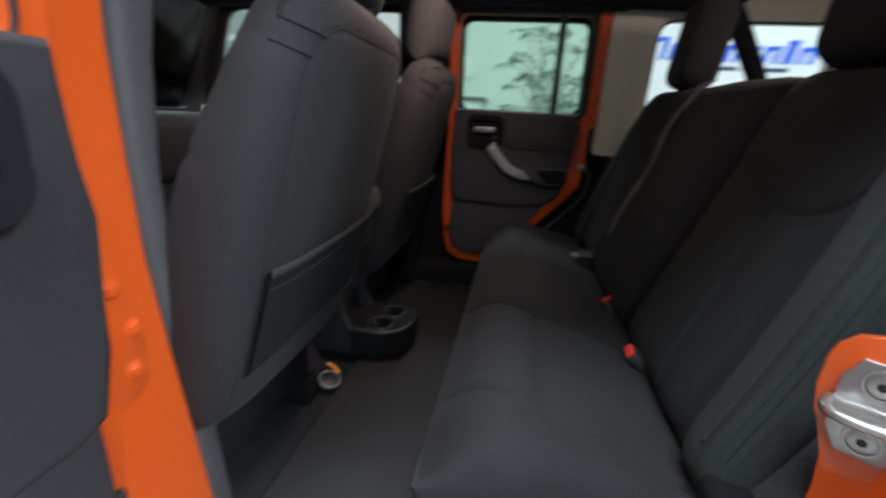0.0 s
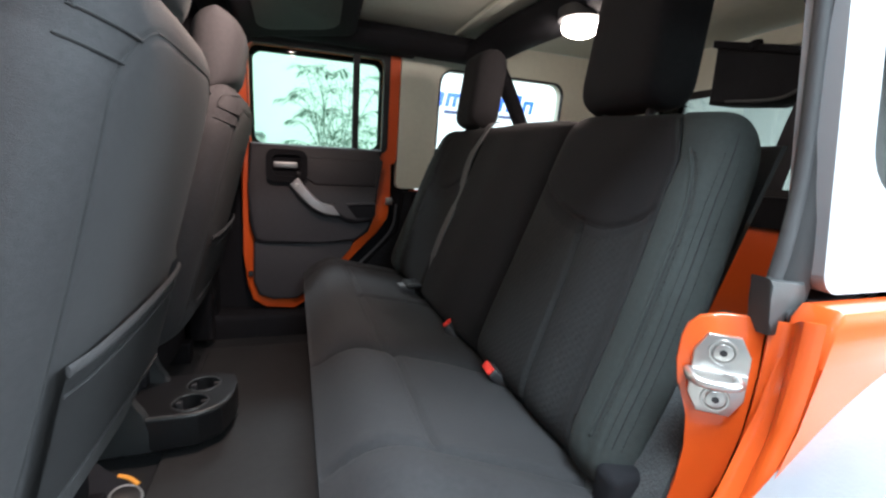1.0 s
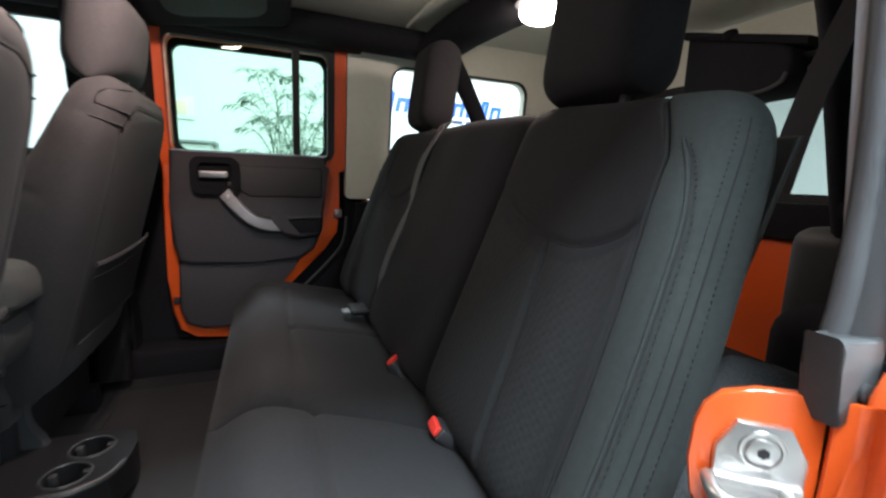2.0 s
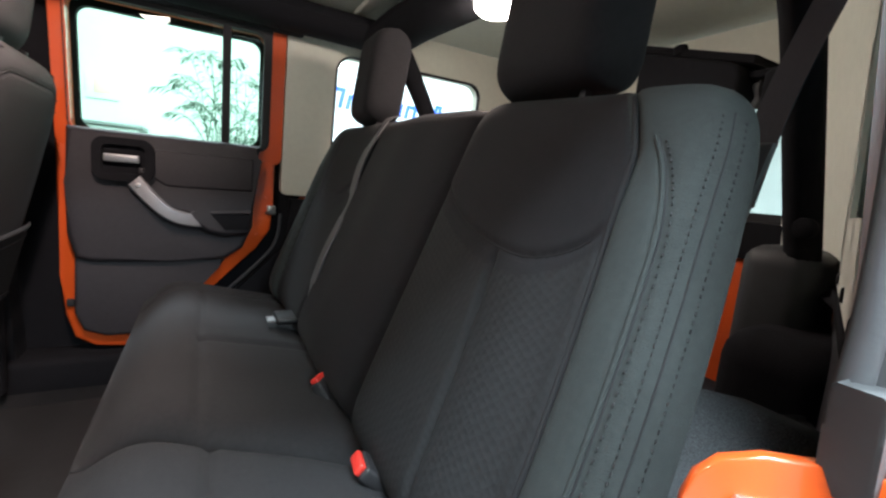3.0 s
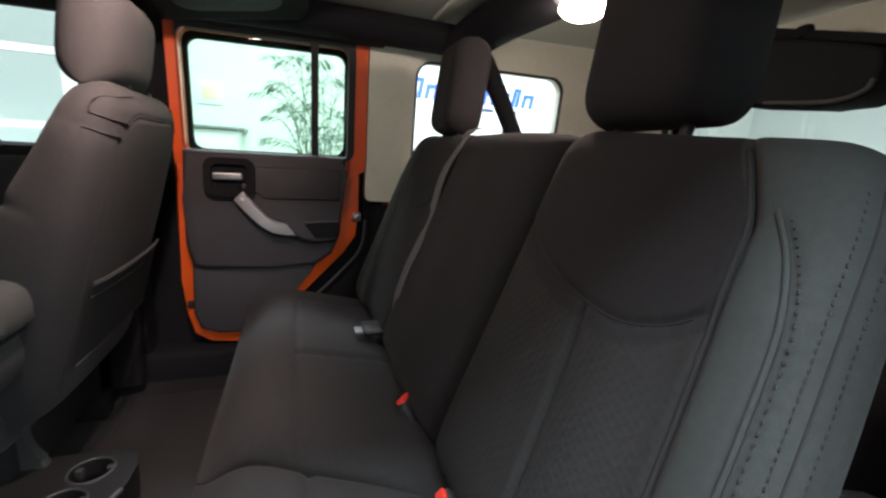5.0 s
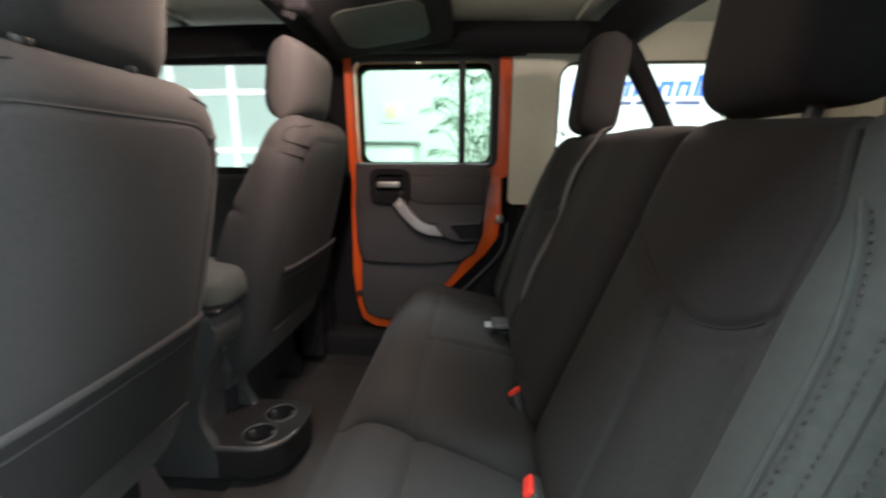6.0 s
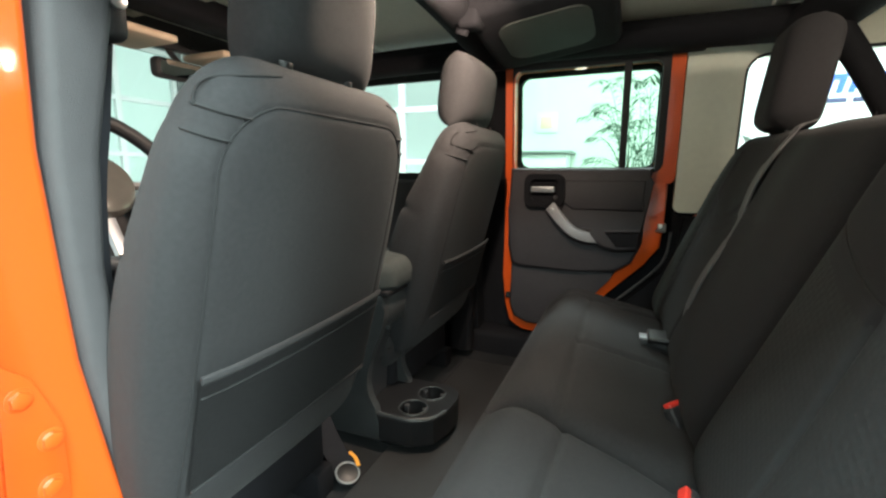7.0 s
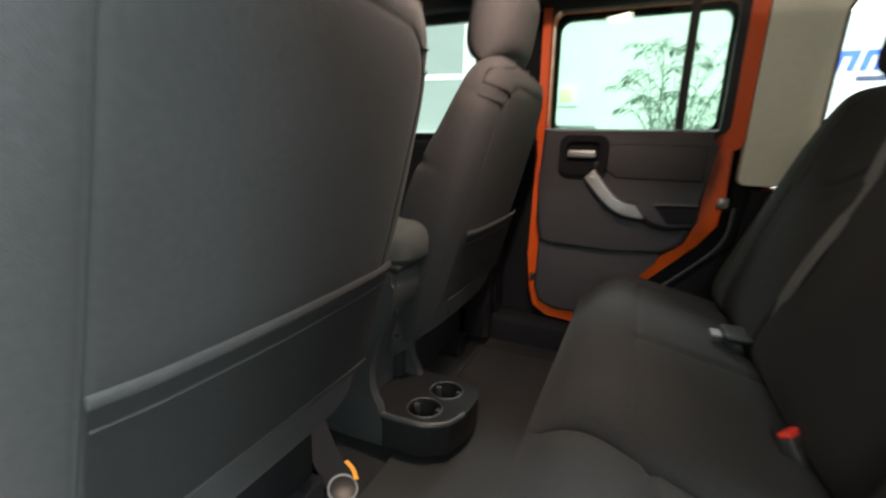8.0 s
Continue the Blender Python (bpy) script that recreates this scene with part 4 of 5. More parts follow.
# ---- rear seats ----
def rear_back(name, y0, y1, label, lines, headrests, insert):
    """A rear backrest from y0 to y1; lines gives how deep its face is dented at (y, z)."""
    ob = thing(name, label, "car seat", (0.8, (y0 + y1) / 2, 0.70), "rear seat parts")
    lo, hi = Vector((0.745, 0, 0.80)), Vector((0.944, 0, 1.288))
    near, far = (-0.018, 0.008) if y0 < 0.3 else (0.008, 0.024)
    up = (hi - lo).normalized()
    nf = Vector((-up.z, 0, up.x))

    def inset(t):
        k = max(0.0, (t - 0.90) / 0.10)
        return 0.036 * (1 - math.sqrt(max(0.0, 1 - k * k)))

    def across(s, t):
        """Where the share s of the width lies at the height t; the bolster's outer edge leans in."""
        i, lean = inset(t), 0.044 * max(0.0, (t - 0.25) / 0.75) ** 1.6 + 0.022 * max(0.0, (t - 0.80) / 0.20) ** 2.5
        a, b = (i + lean, i) if y0 < 0.3 else (i, i)
        return y0 + a + (y1 - y0 - a - b) * s

    def base(s, t):
        return lo + (hi - lo) * t + Vector((0, across(s, t), (near + (far - near) * s) * t))

    def front(s, t):
        return 0.055 + lines(y0 + (y1 - y0) * s, lo.z + (hi.z - lo.z) * t)

    shell = pillow(base, nf, front, lambda s, t: 0.05, 220, 170, 14, 12)
    outer = y0 if y0 < 0.3 else y1
    for v in shell.verts:                                # the outer side face draws in towards the rear
        behind = max(0.0, 0.03 - (v.co - lo).dot(nf))
        v.co.y += 0.7 * behind * max(0.0, 1 - abs(v.co.y - outer) / 0.2) * (1 if y0 < 0.3 else -1)
    back = part("backrest", shell, BOLSTER, ob)
    back.data.materials.append(WEAVE)
    back.data.materials.append(PANEL)
    for face in back.data.polygons:
        c = face.center
        share = min(1.0, max(0.0, (c.z - lo.z) / (hi.z - lo.z)))
        face.material_index = insert(y0 + (y1 - y0) * (c.y - across(0, share)) / (across(1, share) - across(0, share)), c.z)

    def on_face(y, z, d=0.0):
        t = (z - lo.z) / (hi.z - lo.z)
        rise = (near + (far - near) * (y - y0) / (y1 - y0)) * t
        s = (y - y0) / (y1 - y0)
        full = max(0.6, edge_step(s, 14) * edge_step(min(t, 1.0), 12))
        return lo + (hi - lo) * t + nf * ((0.055 + lines(y, z)) * full + d) + Vector((0, across(s, t), rise))

    for hy, hw in headrests:
        hc = Vector((0.955 if hy < 0.7 else 0.925, hy, 1.425 if hy < 0.7 else 1.425))
        deep = 0.055 if hy < 0.7 else 0.050

        def hbase(s, t, hc=hc, hw=hw, hy=hy):
            return hc + Vector(((t - 0.5) * 0.03, (2 * s - 1) * (hw - 0.007 * t - 0.014 * max(0.0, 1 - t / 0.2) ** 2), (t - 0.5) * (0.25 if hy < 0.7 else 0.225)))

        part("headrest", pillow(hbase, Vector((-1, 0, 0.12)).normalized(), lambda s, t: deep, lambda s, t: deep, 36, 36, 9, 9), PANEL, ob)
        for dy in (-0.055, 0.055):
            part("headrest_post", tube([hc + Vector((-0.03, dy, -0.17)), hc + Vector((-0.01, dy, -0.09))], 0.007, 8, 1), PLASTIC, ob)
    part("back_board", prism([(y0 + 0.08, 0.80), (y1 - 0.08, 0.80), (y1 - 0.08, 1.24), (y0 + 0.08, 1.24)], lambda a, b, s: (0.80 + 0.012 * s + 0.408 * (b - 0.80) + 0.012, a, b), 0.004), PLASTIC, ob)
    return ob, on_face


def seam_inner(z):
    """Curved seam down the bolster, hooking inwards at its top."""
    return 0.147 + 0.026 * (max(0.0, z - 1.12) / 0.088) ** 2.2


def seam_outer(z):
    return 0.125


def bolster_edge(z):
    return 0.203 - 0.03 * max(0.0, 1.14 - z) + 0.35 * max(0.0, z - 1.2)


def panel_rim(y):
    """Height of the lower rim of the upper panel."""
    return 1.094 + (1.35 if y > 0.315 else 3.6) * (y - 0.315) ** 2


def near_lines(y, z):
    d = 0.0
    bol = bolster_edge(z)
    d += 0.024 * (0.5 + 0.5 * math.tanh((bol - y) / 0.020)) * (1 - 0.5 * max(0, (z - 1.15) / 0.14))
    d -= 0.007 * dent(y - bol, 0.0085)
    if z < 1.215:
        d -= 0.0018 * min(1.0, (1.215 - z) / 0.02) * dent(y - seam_inner(z), 0.007)
    d -= 0.0015 * dent(y - seam_outer(z), 0.007)
    low = panel_rim(y)
    if y > bol:
        d += 0.0025 * (0.5 + 0.5 * math.tanh((z - low) / 0.006)) - 0.0025 * dent(z - low, 0.0035)
        under = 0.5 - 0.5 * math.tanh((z - low + 0.008) / 0.008)
        d += under * (0.007 * dent(y - 0.285, 0.05) - 0.008 * dent(y - (0.350 + 0.1 * (z - 1.09)), 0.006))
    return d


def far_lines(y, z):
    d = 0.0
    for yc in (0.925,):
        d -= 0.010 * dent(y - yc, 0.007)
    bol = 1.225 - 0.15 * max(0.0, 1.1 - z)
    d += 0.024 * (0.5 + 0.5 * math.tanh((y - bol) / 0.022)) * (1 - 0.5 * max(0, (z - 1.15) / 0.14))
    d -= 0.010 * dent(y - bol, 0.007)
    low = 1.09 + 2.2 * (y - 1.08) ** 2
    if 0.955 < y < bol:
        d += 0.004 * (0.5 + 0.5 * math.tanh((z - low) / 0.008)) - 0.003 * dent(z - low, 0.004)
    if y < 0.93:
        d += 0.008 * dent(y - 0.74, 0.08)
    return d


def near_cloth(y, z):
    """Which cloth covers the narrow backrest: 0 bolster, 1 weave, 2 upper panel."""
    if y <= bolster_edge(z):
        return 0
    return 1 if z < panel_rim(y) - 0.002 else 2


def far_cloth(y, z):
    if y > 1.225 - 0.15 * max(0.0, 1.1 - z):
        return 0
    return 1 if y > 0.925 and z < 1.087 + 2.2 * (y - 1.08) ** 2 else 2


near_back, near_face = rear_back("rear_bench", 0.110, 0.543, "charcoal cloth rear backrest, narrow part with stitched bolster", near_lines, [(0.432, 0.101)], near_cloth)
far_back, far_face = rear_back("rear_bench", 0.547, 1.32, "charcoal cloth rear backrest, wide part with belt", far_lines, [(1.085, 0.076)], far_cloth)


def stitches(path, gap=0.0065):
    """Short thread stitches along a line of points."""
    pts = curve_points(path, 14)
    bm = bmesh.new()
    walked = 0.0
    for a, b in zip(pts, pts[1:]):
        walked += (b - a).length
        if walked >= gap:
            walked = 0
            tube([a, a + (b - a).normalized() * gap * 0.42], 0.0009, 5, 1, bm=bm)
    return bm


part("hinge_cover", rbox(0.695, 0.765, 0.096, 0.134, 0.775, 0.865, 0.012), PAD, near_back, "black seat hinge cover")
for seam, z1, offs in ((seam_inner, 1.212, (-0.0055,)), (seam_outer, 1.24, (-0.0058, 0.0058))):
    heights = [z1 - (z1 - 0.86) * k / 14 for k in range(15)]
    for off in offs:
        part("stitching", stitches([near_face(seam(z) + off, z, 0.0006) for z in heights], 0.006), STITCH, near_back, "row of small dark stitches")
    part("seam", tube([near_face(seam(z), z, 0.0003) for z in heights], 0.0009, 6, 3), SEAM, near_back, "dark sewn seam")
edge_line = [1.262 - 0.40 * k / 20 for k in range(21)]
part("seam", tube([near_face(bolster_edge(z) + 0.0015, z, 0.0012) for z in edge_line], 0.0026, 8, 3), SEAM, near_back, "dark seam between bolster and panel")
part("seam", tube([near_face(y, panel_rim(y) - 0.001, 0.0004) for y in [0.222 + 0.31 * k / 20 for k in range(21)] if panel_rim(y) < 1.20], 0.0012, 6, 3), SEAM, near_back, "dark seam under the upper panel")
part("piping", tube([near_face(seam_inner(z) + 0.0028, z, 0.0004) for z in [1.212 - 0.352 * k / 14 for k in range(15)]], 0.0021, 8, 3), BOLSTER, near_back, "raised cloth piping")


def rear_cushion(near, far, label, lines):
    """A cushion between two edges, each given as its y at the front and at the back."""
    mid = (near[0] + far[0]) / 2
    ob = thing("rear_bench_cushion", label, "car seat", (0.57, mid, 0.56), "rear seat parts")

    def side(edge, t):
        return edge[0] + (edge[1] - edge[0]) * t

    def base(s, t):
        return Vector((0.396 + 0.364 * t, side(near, t) + (side(far, t) - side(near, t)) * s, 0.805 - 0.075 * t))

    part("cushion", pillow(base, Vector((0, 0, 1)), lambda s, t: 0.078 + lines(base(s, t).y, t) - 0.078 * max(0.0, 1 - t / 0.32) ** 2, lambda s, t: 0.10, 140, 110, 14, 9), CLOTH, ob)
    part("seat_box", rbox(0.43, 0.76, near[0] + 0.03, min(far) - 0.03, 0.545, 0.71, 0.015), PLASTIC, ob, "black seat base")
    return ob


def near_cushion_lines(y, t):
    bol = 0.258 - 0.130 * t                              # slanting seam of the side bolster
    inside = 0.5 + 0.5 * math.tanh((y - bol) / 0.010)
    d = -0.009 * dent(y - bol, 0.006) + 0.008 * dent(y - bol + 0.045, 0.035)
    d -= 0.007 * inside * dent(t - 0.375 - 0.10 * (y - 0.30), 0.018)
    d += 0.006 * inside * (dent(t - 0.66, 0.22) + dent(t - 0.16, 0.13))
    return d


def far_cushion_lines(y, t):
    d = -0.008 * dent(y - 0.86, 0.010) * (t > 0.34) - 0.007 * dent(y - 1.20, 0.008)
    if y < 1.20:
        d -= 0.006 * dent(t - 0.36, 0.020)
    return d + 0.010 * dent(y - 1.26, 0.05) + 0.006 * dent(t - 0.18, 0.14)


rear_cushion((0.100, 0.100), (0.572, 0.452), "charcoal cloth rear seat cushion, narrow part", near_cushion_lines)
rear_cushion((0.574, 0.454), (1.315, 1.315), "charcoal cloth rear seat cushion, wide part", far_cushion_lines)


# ---- belts ----
def buckle(at, way, label):
    ob = thing("belt_buckle", label, "seat belt buckle", at, "seat belt buckles")
    m = Vector(way).to_track_quat("Z", "X").to_matrix().to_4x4()
    body = rbox(-0.010, 0.010, -0.020, 0.020, -0.05, 0.0, 0.005)
    bmesh.ops.transform(body, matrix=Matrix.Translation(Vector(at)) @ m, verts=body.verts)
    part("buckle_case", body, PLASTIC, ob)
    top = rbox(-0.0075, 0.0075, -0.016, 0.016, -0.002, 0.007, 0.003)
    bmesh.ops.transform(top, matrix=Matrix.Translation(Vector(at)) @ m, verts=top.verts)
    part("release_button", top, RED, ob, "red release button")
    stalk = strap([Vector(at) + m.to_3x3() @ Vector((0, 0, -0.05)), Vector(at) + m.to_3x3() @ Vector((0.01, 0, -0.10)), Vector(at) + m.to_3x3() @ Vector((0.03, 0, -0.15))], (0, 1, 0), 0.03)
    part("stalk", stalk, DARKWEB, ob)


buckle((0.702, 0.658, 0.838), (-0.45, 0.35, 0.82), "black belt buckle with red release button, upright")
buckle((0.695, 0.418, 0.842), (-0.75, 0.1, 0.65), "black belt buckle with red release button, leaning forward")

belt = thing("seat_belt", "grey seat belt lying down the rear backrest", "seat belt", (0.9, 0.9, 1.28), "seat belts")
part("webbing", strap([far_face(0.953, 1.300, -0.012), far_face(0.953, 1.275, 0.005), far_face(0.942, 1.18, 0.005), far_face(0.928, 1.08, 0.005), far_face(0.910, 0.97, 0.006), (0.728, 0.94, 0.868)], (0, 1, 0), 0.036), WEBBING, belt)
part("tongue", rbox(0.672, 0.730, 0.930, 1.000, 0.842, 0.856, 0.005), GLOSSBLACK, belt, "black belt tongue")
part("tongue_blade", rbox(0.655, 0.690, 0.948, 0.982, 0.844, 0.849, 0.001), GREYMETAL, belt, "bare steel tongue blade")

belt = thing("seat_belt", "black rear seat belt hanging from the roll bar", "seat belt", (1.15, 0.2, 1.5), "seat belts")
part("webbing", strap([(1.16, 0.225, 1.47), (1.12, 0.243, 1.35), (1.10, 0.253, 1.27), (1.08, 0.258, 1.18)], (0.25, 1, 0), 0.042, 0.0008), BELTWEB, belt)
part("guide_loop", rbox(1.13, 1.18, 0.205, 0.265, 1.46, 1.50, 0.012), PLASTIC, belt)
belt = thing("seat_belt", "black rear seat belt hanging from the far roll bar post", "seat belt", (1.15, 1.27, 1.5), "seat belts")
part("webbing", strap([(1.10, 1.25, 1.50), (1.12, 1.22, 1.36), (1.06, 1.20, 1.26), (0.96, 1.22, 1.16)], (0.4, 1, 0), 0.045), DARKWEB, belt)

belt = thing("seat_belt", "dark front seat belt hanging beside the door pillar", "seat belt", (0.0, 0.14, 1.5), "seat belts")
part("webbing", strap([(0.0, 0.256, 1.42), (0.0, 0.238, 1.3), (0.0, 0.217, 1.15), (-0.01, 0.212, 0.8)], (0, 1, 0), 0.013), DARKWEB, belt)
part("webbing", strap([(0.0, 0.230, 1.46), (0.0, 0.212, 1.3), (0.0, 0.196, 1.15), (0.0, 0.195, 0.8)], (0, 1, 0), 0.008), DARKWEB, belt)
part("guide_loop", rbox(-0.01, 0.025, 0.236, 0.268, 1.385, 1.45, 0.012), PLASTIC, belt)
part("loop_bolt", disc((0.024, 0.252, 1.43), (1, 0, 0), 0.011, 0.008, 18, 0.003), CHROME, belt)

# ---- centre console ----
console = thing("centre_console", "dark centre console with padded lid and rear cup holders", "console", (-0.1, 0.81, 0.545))
CY0, CY1 = 0.722, 0.918
part("body", prism([(-0.55, 0.56), (-0.55, 0.90), (-0.30, 0.94), (0.06, 0.94), (0.05, 0.86), (0.025, 0.72), (0.02, 0.56)], lambda a, b, s: (a, CY0 + 0.012 + (CY1 - CY0 - 0.024) * s, b), 0.008, 3), PLASTIC, console)
cheek = [(-0.50, 0.57), (-0.50, 0.90), (-0.28, 0.944)] + [tuple(p)[::2] for p in curve_points([(0.098, 0, 0.944), (0.106, 0, 0.915), (0.098, 0, 0.868), (0.070, 0, 0.80), (0.054, 0, 0.74), (0.056, 0, 0.69), (0.078, 0, 0.650)], 4)] + [(0.088, 0.62), (0.085, 0.57)]
for y in (CY0, CY1 - 0.022):
    part("side_panel", prism(cheek, lambda a, b, s: (a, y + 0.022 * s, b), 0.007, 3), CONSOLEGREY, console, "dark grey moulded side panel")
part("rear_band", prism([(0.062, 0.942), (0.102, 0.942), (0.109, 0.915), (0.100, 0.872), (0.092, 0.860), (0.062, 0.872)], lambda a, b, s: (a, CY0 + 0.018 + (CY1 - CY0 - 0.036) * s, b), 0.006, 2), CONSOLEGREY, console, "dark grey band under the lid")
lid = part("lid", loft([[(a, b, z) for a, b in rrect(-0.28 + i, 0.128 - i, CY0 - 0.006 + i, CY1 + 0.006 - i, 0.05 - 0.5 * i, 8)] for z, i in ((0.958, 0.006), (0.966, 0.0), (0.995, 0.0), (1.012, 0.006), (1.022, 0.018), (1.026, 0.035))]), BOLSTER, console, "padded armrest lid")
part("lid_rim", rbox(-0.27, 0.116, CY0, CY1, 0.944, 0.957, 0.004), GLOSSBLACK, console)
tray = [(0.03, CY0 + 0.002), (0.092, CY0), (0.172, 0.727), (0.214, 0.755), (0.232, 0.815), (0.234, 0.865), (0.222, 0.905), (0.185, 0.926), (0.03, 0.926)]
WELLS = ((0.146, 0.784, 0.034), (0.160, 0.866, 0.034))
cup = part("cup_tray", prism(tray, lambda a, b, s: (a - 0.03 * (1 - s) * (a > 0.1), b + 0.02 * (1 - s) * (b < 0.8) - 0.012 * (1 - s) * (b > 0.9), 0.556 + 0.020 * s), 0.004, 2), GLOSSBLACK, console, "black tray with two cup holders")


def tray_deck():
    """The tray's top sheet with two round holes, turned down at its rim."""
    bm = bmesh.new()
    for loop in [tray] + [[(x + r * math.cos(2 * math.pi * k / 28), y + r * math.sin(2 * math.pi * k / 28)) for k in range(28)] for x, y, r in WELLS]:
        vs = [bm.verts.new((a, b, 0.644)) for a, b in loop]
        for k, v in enumerate(vs):
            bm.edges.new((v, vs[(k + 1) % len(vs)]))
    bmesh.ops.triangle_fill(bm, edges=bm.edges[:], use_beauty=True)
    rim = [e for e in bm.edges if e.is_boundary]
    down = bmesh.ops.extrude_edge_only(bm, edges=rim)["geom"]
    bmesh.ops.translate(bm, vec=(0, 0, -0.066), verts=[v for v in down if isinstance(v, bmesh.types.BMVert)])
    bmesh.ops.recalc_face_normals(bm, faces=bm.faces)
    return bm


part("tray_deck", tray_deck(), GLOSSBLACK, cup, "black deck round the cup wells", angle=30)
# front rim in a lighter grey than the tray
part("tray_rim", tube([(0.078, CY0 + 0.004, 0.645), (0.12, CY0 + 0.004, 0.645), (0.172, 0.730, 0.645), (0.210, 0.757, 0.644), (0.227, 0.800, 0.643)], 0.0062, 8, 6), CONSOLEGREY, cup, "grey front rim")
for cx, cy, cr in WELLS:
    part("cup_ring", torus((cx, cy, 0.6445), (0, 0, 1), cr + 0.002, 0.0026), CONSOLEGREY, cup)
    part("well_floor", disc((cx, cy, 0.577), (0, 0, 1), cr - 0.001, 0.003, 24), RUBBER, cup)
    for k in range(3):
        w = 2.1 * k + 0.5
        part("cup_finger", rbox(cx + 0.029 * math.cos(w) - 0.006, cx + 0.029 * math.cos(w) + 0.006, cy + 0.029 * math.sin(w) - 0.006, cy + 0.029 * math.sin(w) + 0.006, 0.615, 0.640, 0.002), PLASTIC, cup)
part("vent_panel", prism([(CY0 + 0.024, 0.75), (CY1 - 0.024, 0.75), (CY1 - 0.024, 0.868), (CY0 + 0.024, 0.868)], lambda a, b, s: (0.047 + 0.2 * (b - 0.81) + 0.006 * s, a, b), 0.003), RUBBER, console)
for y in (0.775, 0.812, 0.85):
    part("vent_knob", disc((0.058, y, 0.838), (1, 0, -0.2), 0.009, 0.012, 14, 0.003), CONSOLEGREY, console)

anchor = thing("seat_anchor", "black seat rail end strap with grey ring cap", "seat anchor", (0.06, 0.60, 0.545))
part("strap", strap([(-0.045, 0.655, 0.640), (-0.015, 0.640, 0.612), (0.025, 0.620, 0.585), (0.060, 0.605, 0.566)], (0.5, 0.85, 0), 0.05, 0.012), DARKWEB, anchor)
part("cap", disc((0.075, 0.597, 0.562), (0.35, -0.2, 1), 0.026, 0.012, 26, 0.004), GLOSSBLACK, anchor)
part("cap_ring", torus((0.077, 0.596, 0.572), (0.35, -0.2, 1), 0.025, 0.0028, 28, 8), GREYMETAL, anchor, "bare grey ring")
part("tag", tube([(0.053, 0.640, 0.588), (0.073, 0.633, 0.584), (0.091, 0.619, 0.578)], 0.0045, 8, 4, flat=0.5), TAG, anchor, "thin orange-yellow edge")

mat_ob = part("floor_mat", rbox(0.10, 0.46, 0.16, 1.30, 0.546, 0.556, 0.004), MAT)
tagged(mat_ob, "dark ribbed floor mat behind the front seats", "floor mat")

# ---- dashboard, wheel, mirror, visors ----
dash = thing("dashboard", "dark padded dashboard behind the steering wheel", "dashboard", (-0.75, 0.735, 0.9))
part("top_pad", rbox(-0.92, -0.58, 0.03, 1.44, 0.95, 1.17, 0.05, 4), PLASTIC, dash)
part("gauge_hood", rbox(-0.72, -0.54, 0.22, 0.52, 1.10, 1.235, 0.04, 4), PLASTIC, dash)
for gy in (0.30, 0.44):
    part("gauge", disc((-0.545, gy, 1.165), (1, 0, 0.25), 0.05, 0.008, 24, 0.002), GREYMETAL, dash)
wheel = thing("steering_wheel", "dark leather steering wheel with silver spokes", "steering wheel", (-0.45, 0.455, 1.14))
ax = Vector((0.85, 0, 0.5))
part("rim", torus((-0.43, 0.455, 1.20), ax, 0.185, 0.017, 40, 10), PLASTIC, wheel)
part("hub", disc((-0.46, 0.455, 1.185), ax, 0.078, 0.05, 32, 0.022), HUB, wheel, "glossy grey wheel hub")
for dy, dz in ((-0.15, 0.0), (0.15, 0.0), (0.0, -0.15)):
    part("spoke", tube([(-0.44, 0.455, 1.195), (-0.435 - 0.5 * dz * 0.9, 0.455 + dy * 1.15, 1.197 + dz * 0.95)], 0.016, 8, 1, flat=0.6), SILVER, wheel)
part("column", tube([(-0.47, 0.455, 1.18), (-0.66, 0.455, 1.08)], 0.045, 12, 1), PLASTIC, wheel)
mirror = thing("rear_view_mirror", "black rear-view mirror under the windscreen header", "mirror", (-0.70, 0.735, 1.6))
part("housing", rbox(-0.70, -0.66, 0.78, 1.0, 1.50, 1.56, 0.018, 4), PLASTIC, mirror)
part("mirror_glass", prism(rrect(0.792, 0.988, 1.508, 1.552, 0.014), lambda a, b, s: (-0.660 + 0.003 * s, a, b)), MIRROR, mirror)
part("stalk", tube([(-0.69, 0.88, 1.55), (-0.74, 0.88, 1.60)], 0.009, 8, 1), PLASTIC, mirror)
for yv, lab in ((0.46, "tan sun visor folded up by the driver"), (1.10, "tan sun visor folded up by the passenger")):
    visor = thing("sun_visor", lab, "sun visor", (-0.63, yv, 1.60), "sun visors")
    part("board", rbox(-0.71, -0.53, yv - 0.20, yv + 0.30, 1.568, 1.588, 0.008), VISOR, visor)
    part("hinge_rod", tube([(-0.712, yv - 0.18, 1.578), (-0.712, yv + 0.26, 1.578)], 0.006, 8, 1), PLASTIC, visor)

# ---- at the tail window ----
brake = thing("wiper_motor_cover", "black moulded wiper motor cover on the tail window", "motor cover", (1.68, 0.6, 1.36))
part("case", prism([(0.86, 1.592), (0.612, 1.521), (0.586, 1.508), (0.578, 1.488), (0.578, 1.448), (0.592, 1.424), (0.625, 1.410), (0.70, 1.408), (0.86, 1.425)], lambda a, b, s: (1.60 + 0.12 * s, a, b), 0.012, 3), PAD, brake)
part("bracket", prism([(0.90, 1.606), (0.566, 1.512), (0.566, 1.532), (0.90, 1.628)], lambda a, b, s: (1.63 + 0.17 * s, a, b), 0.005), PAD, brake)
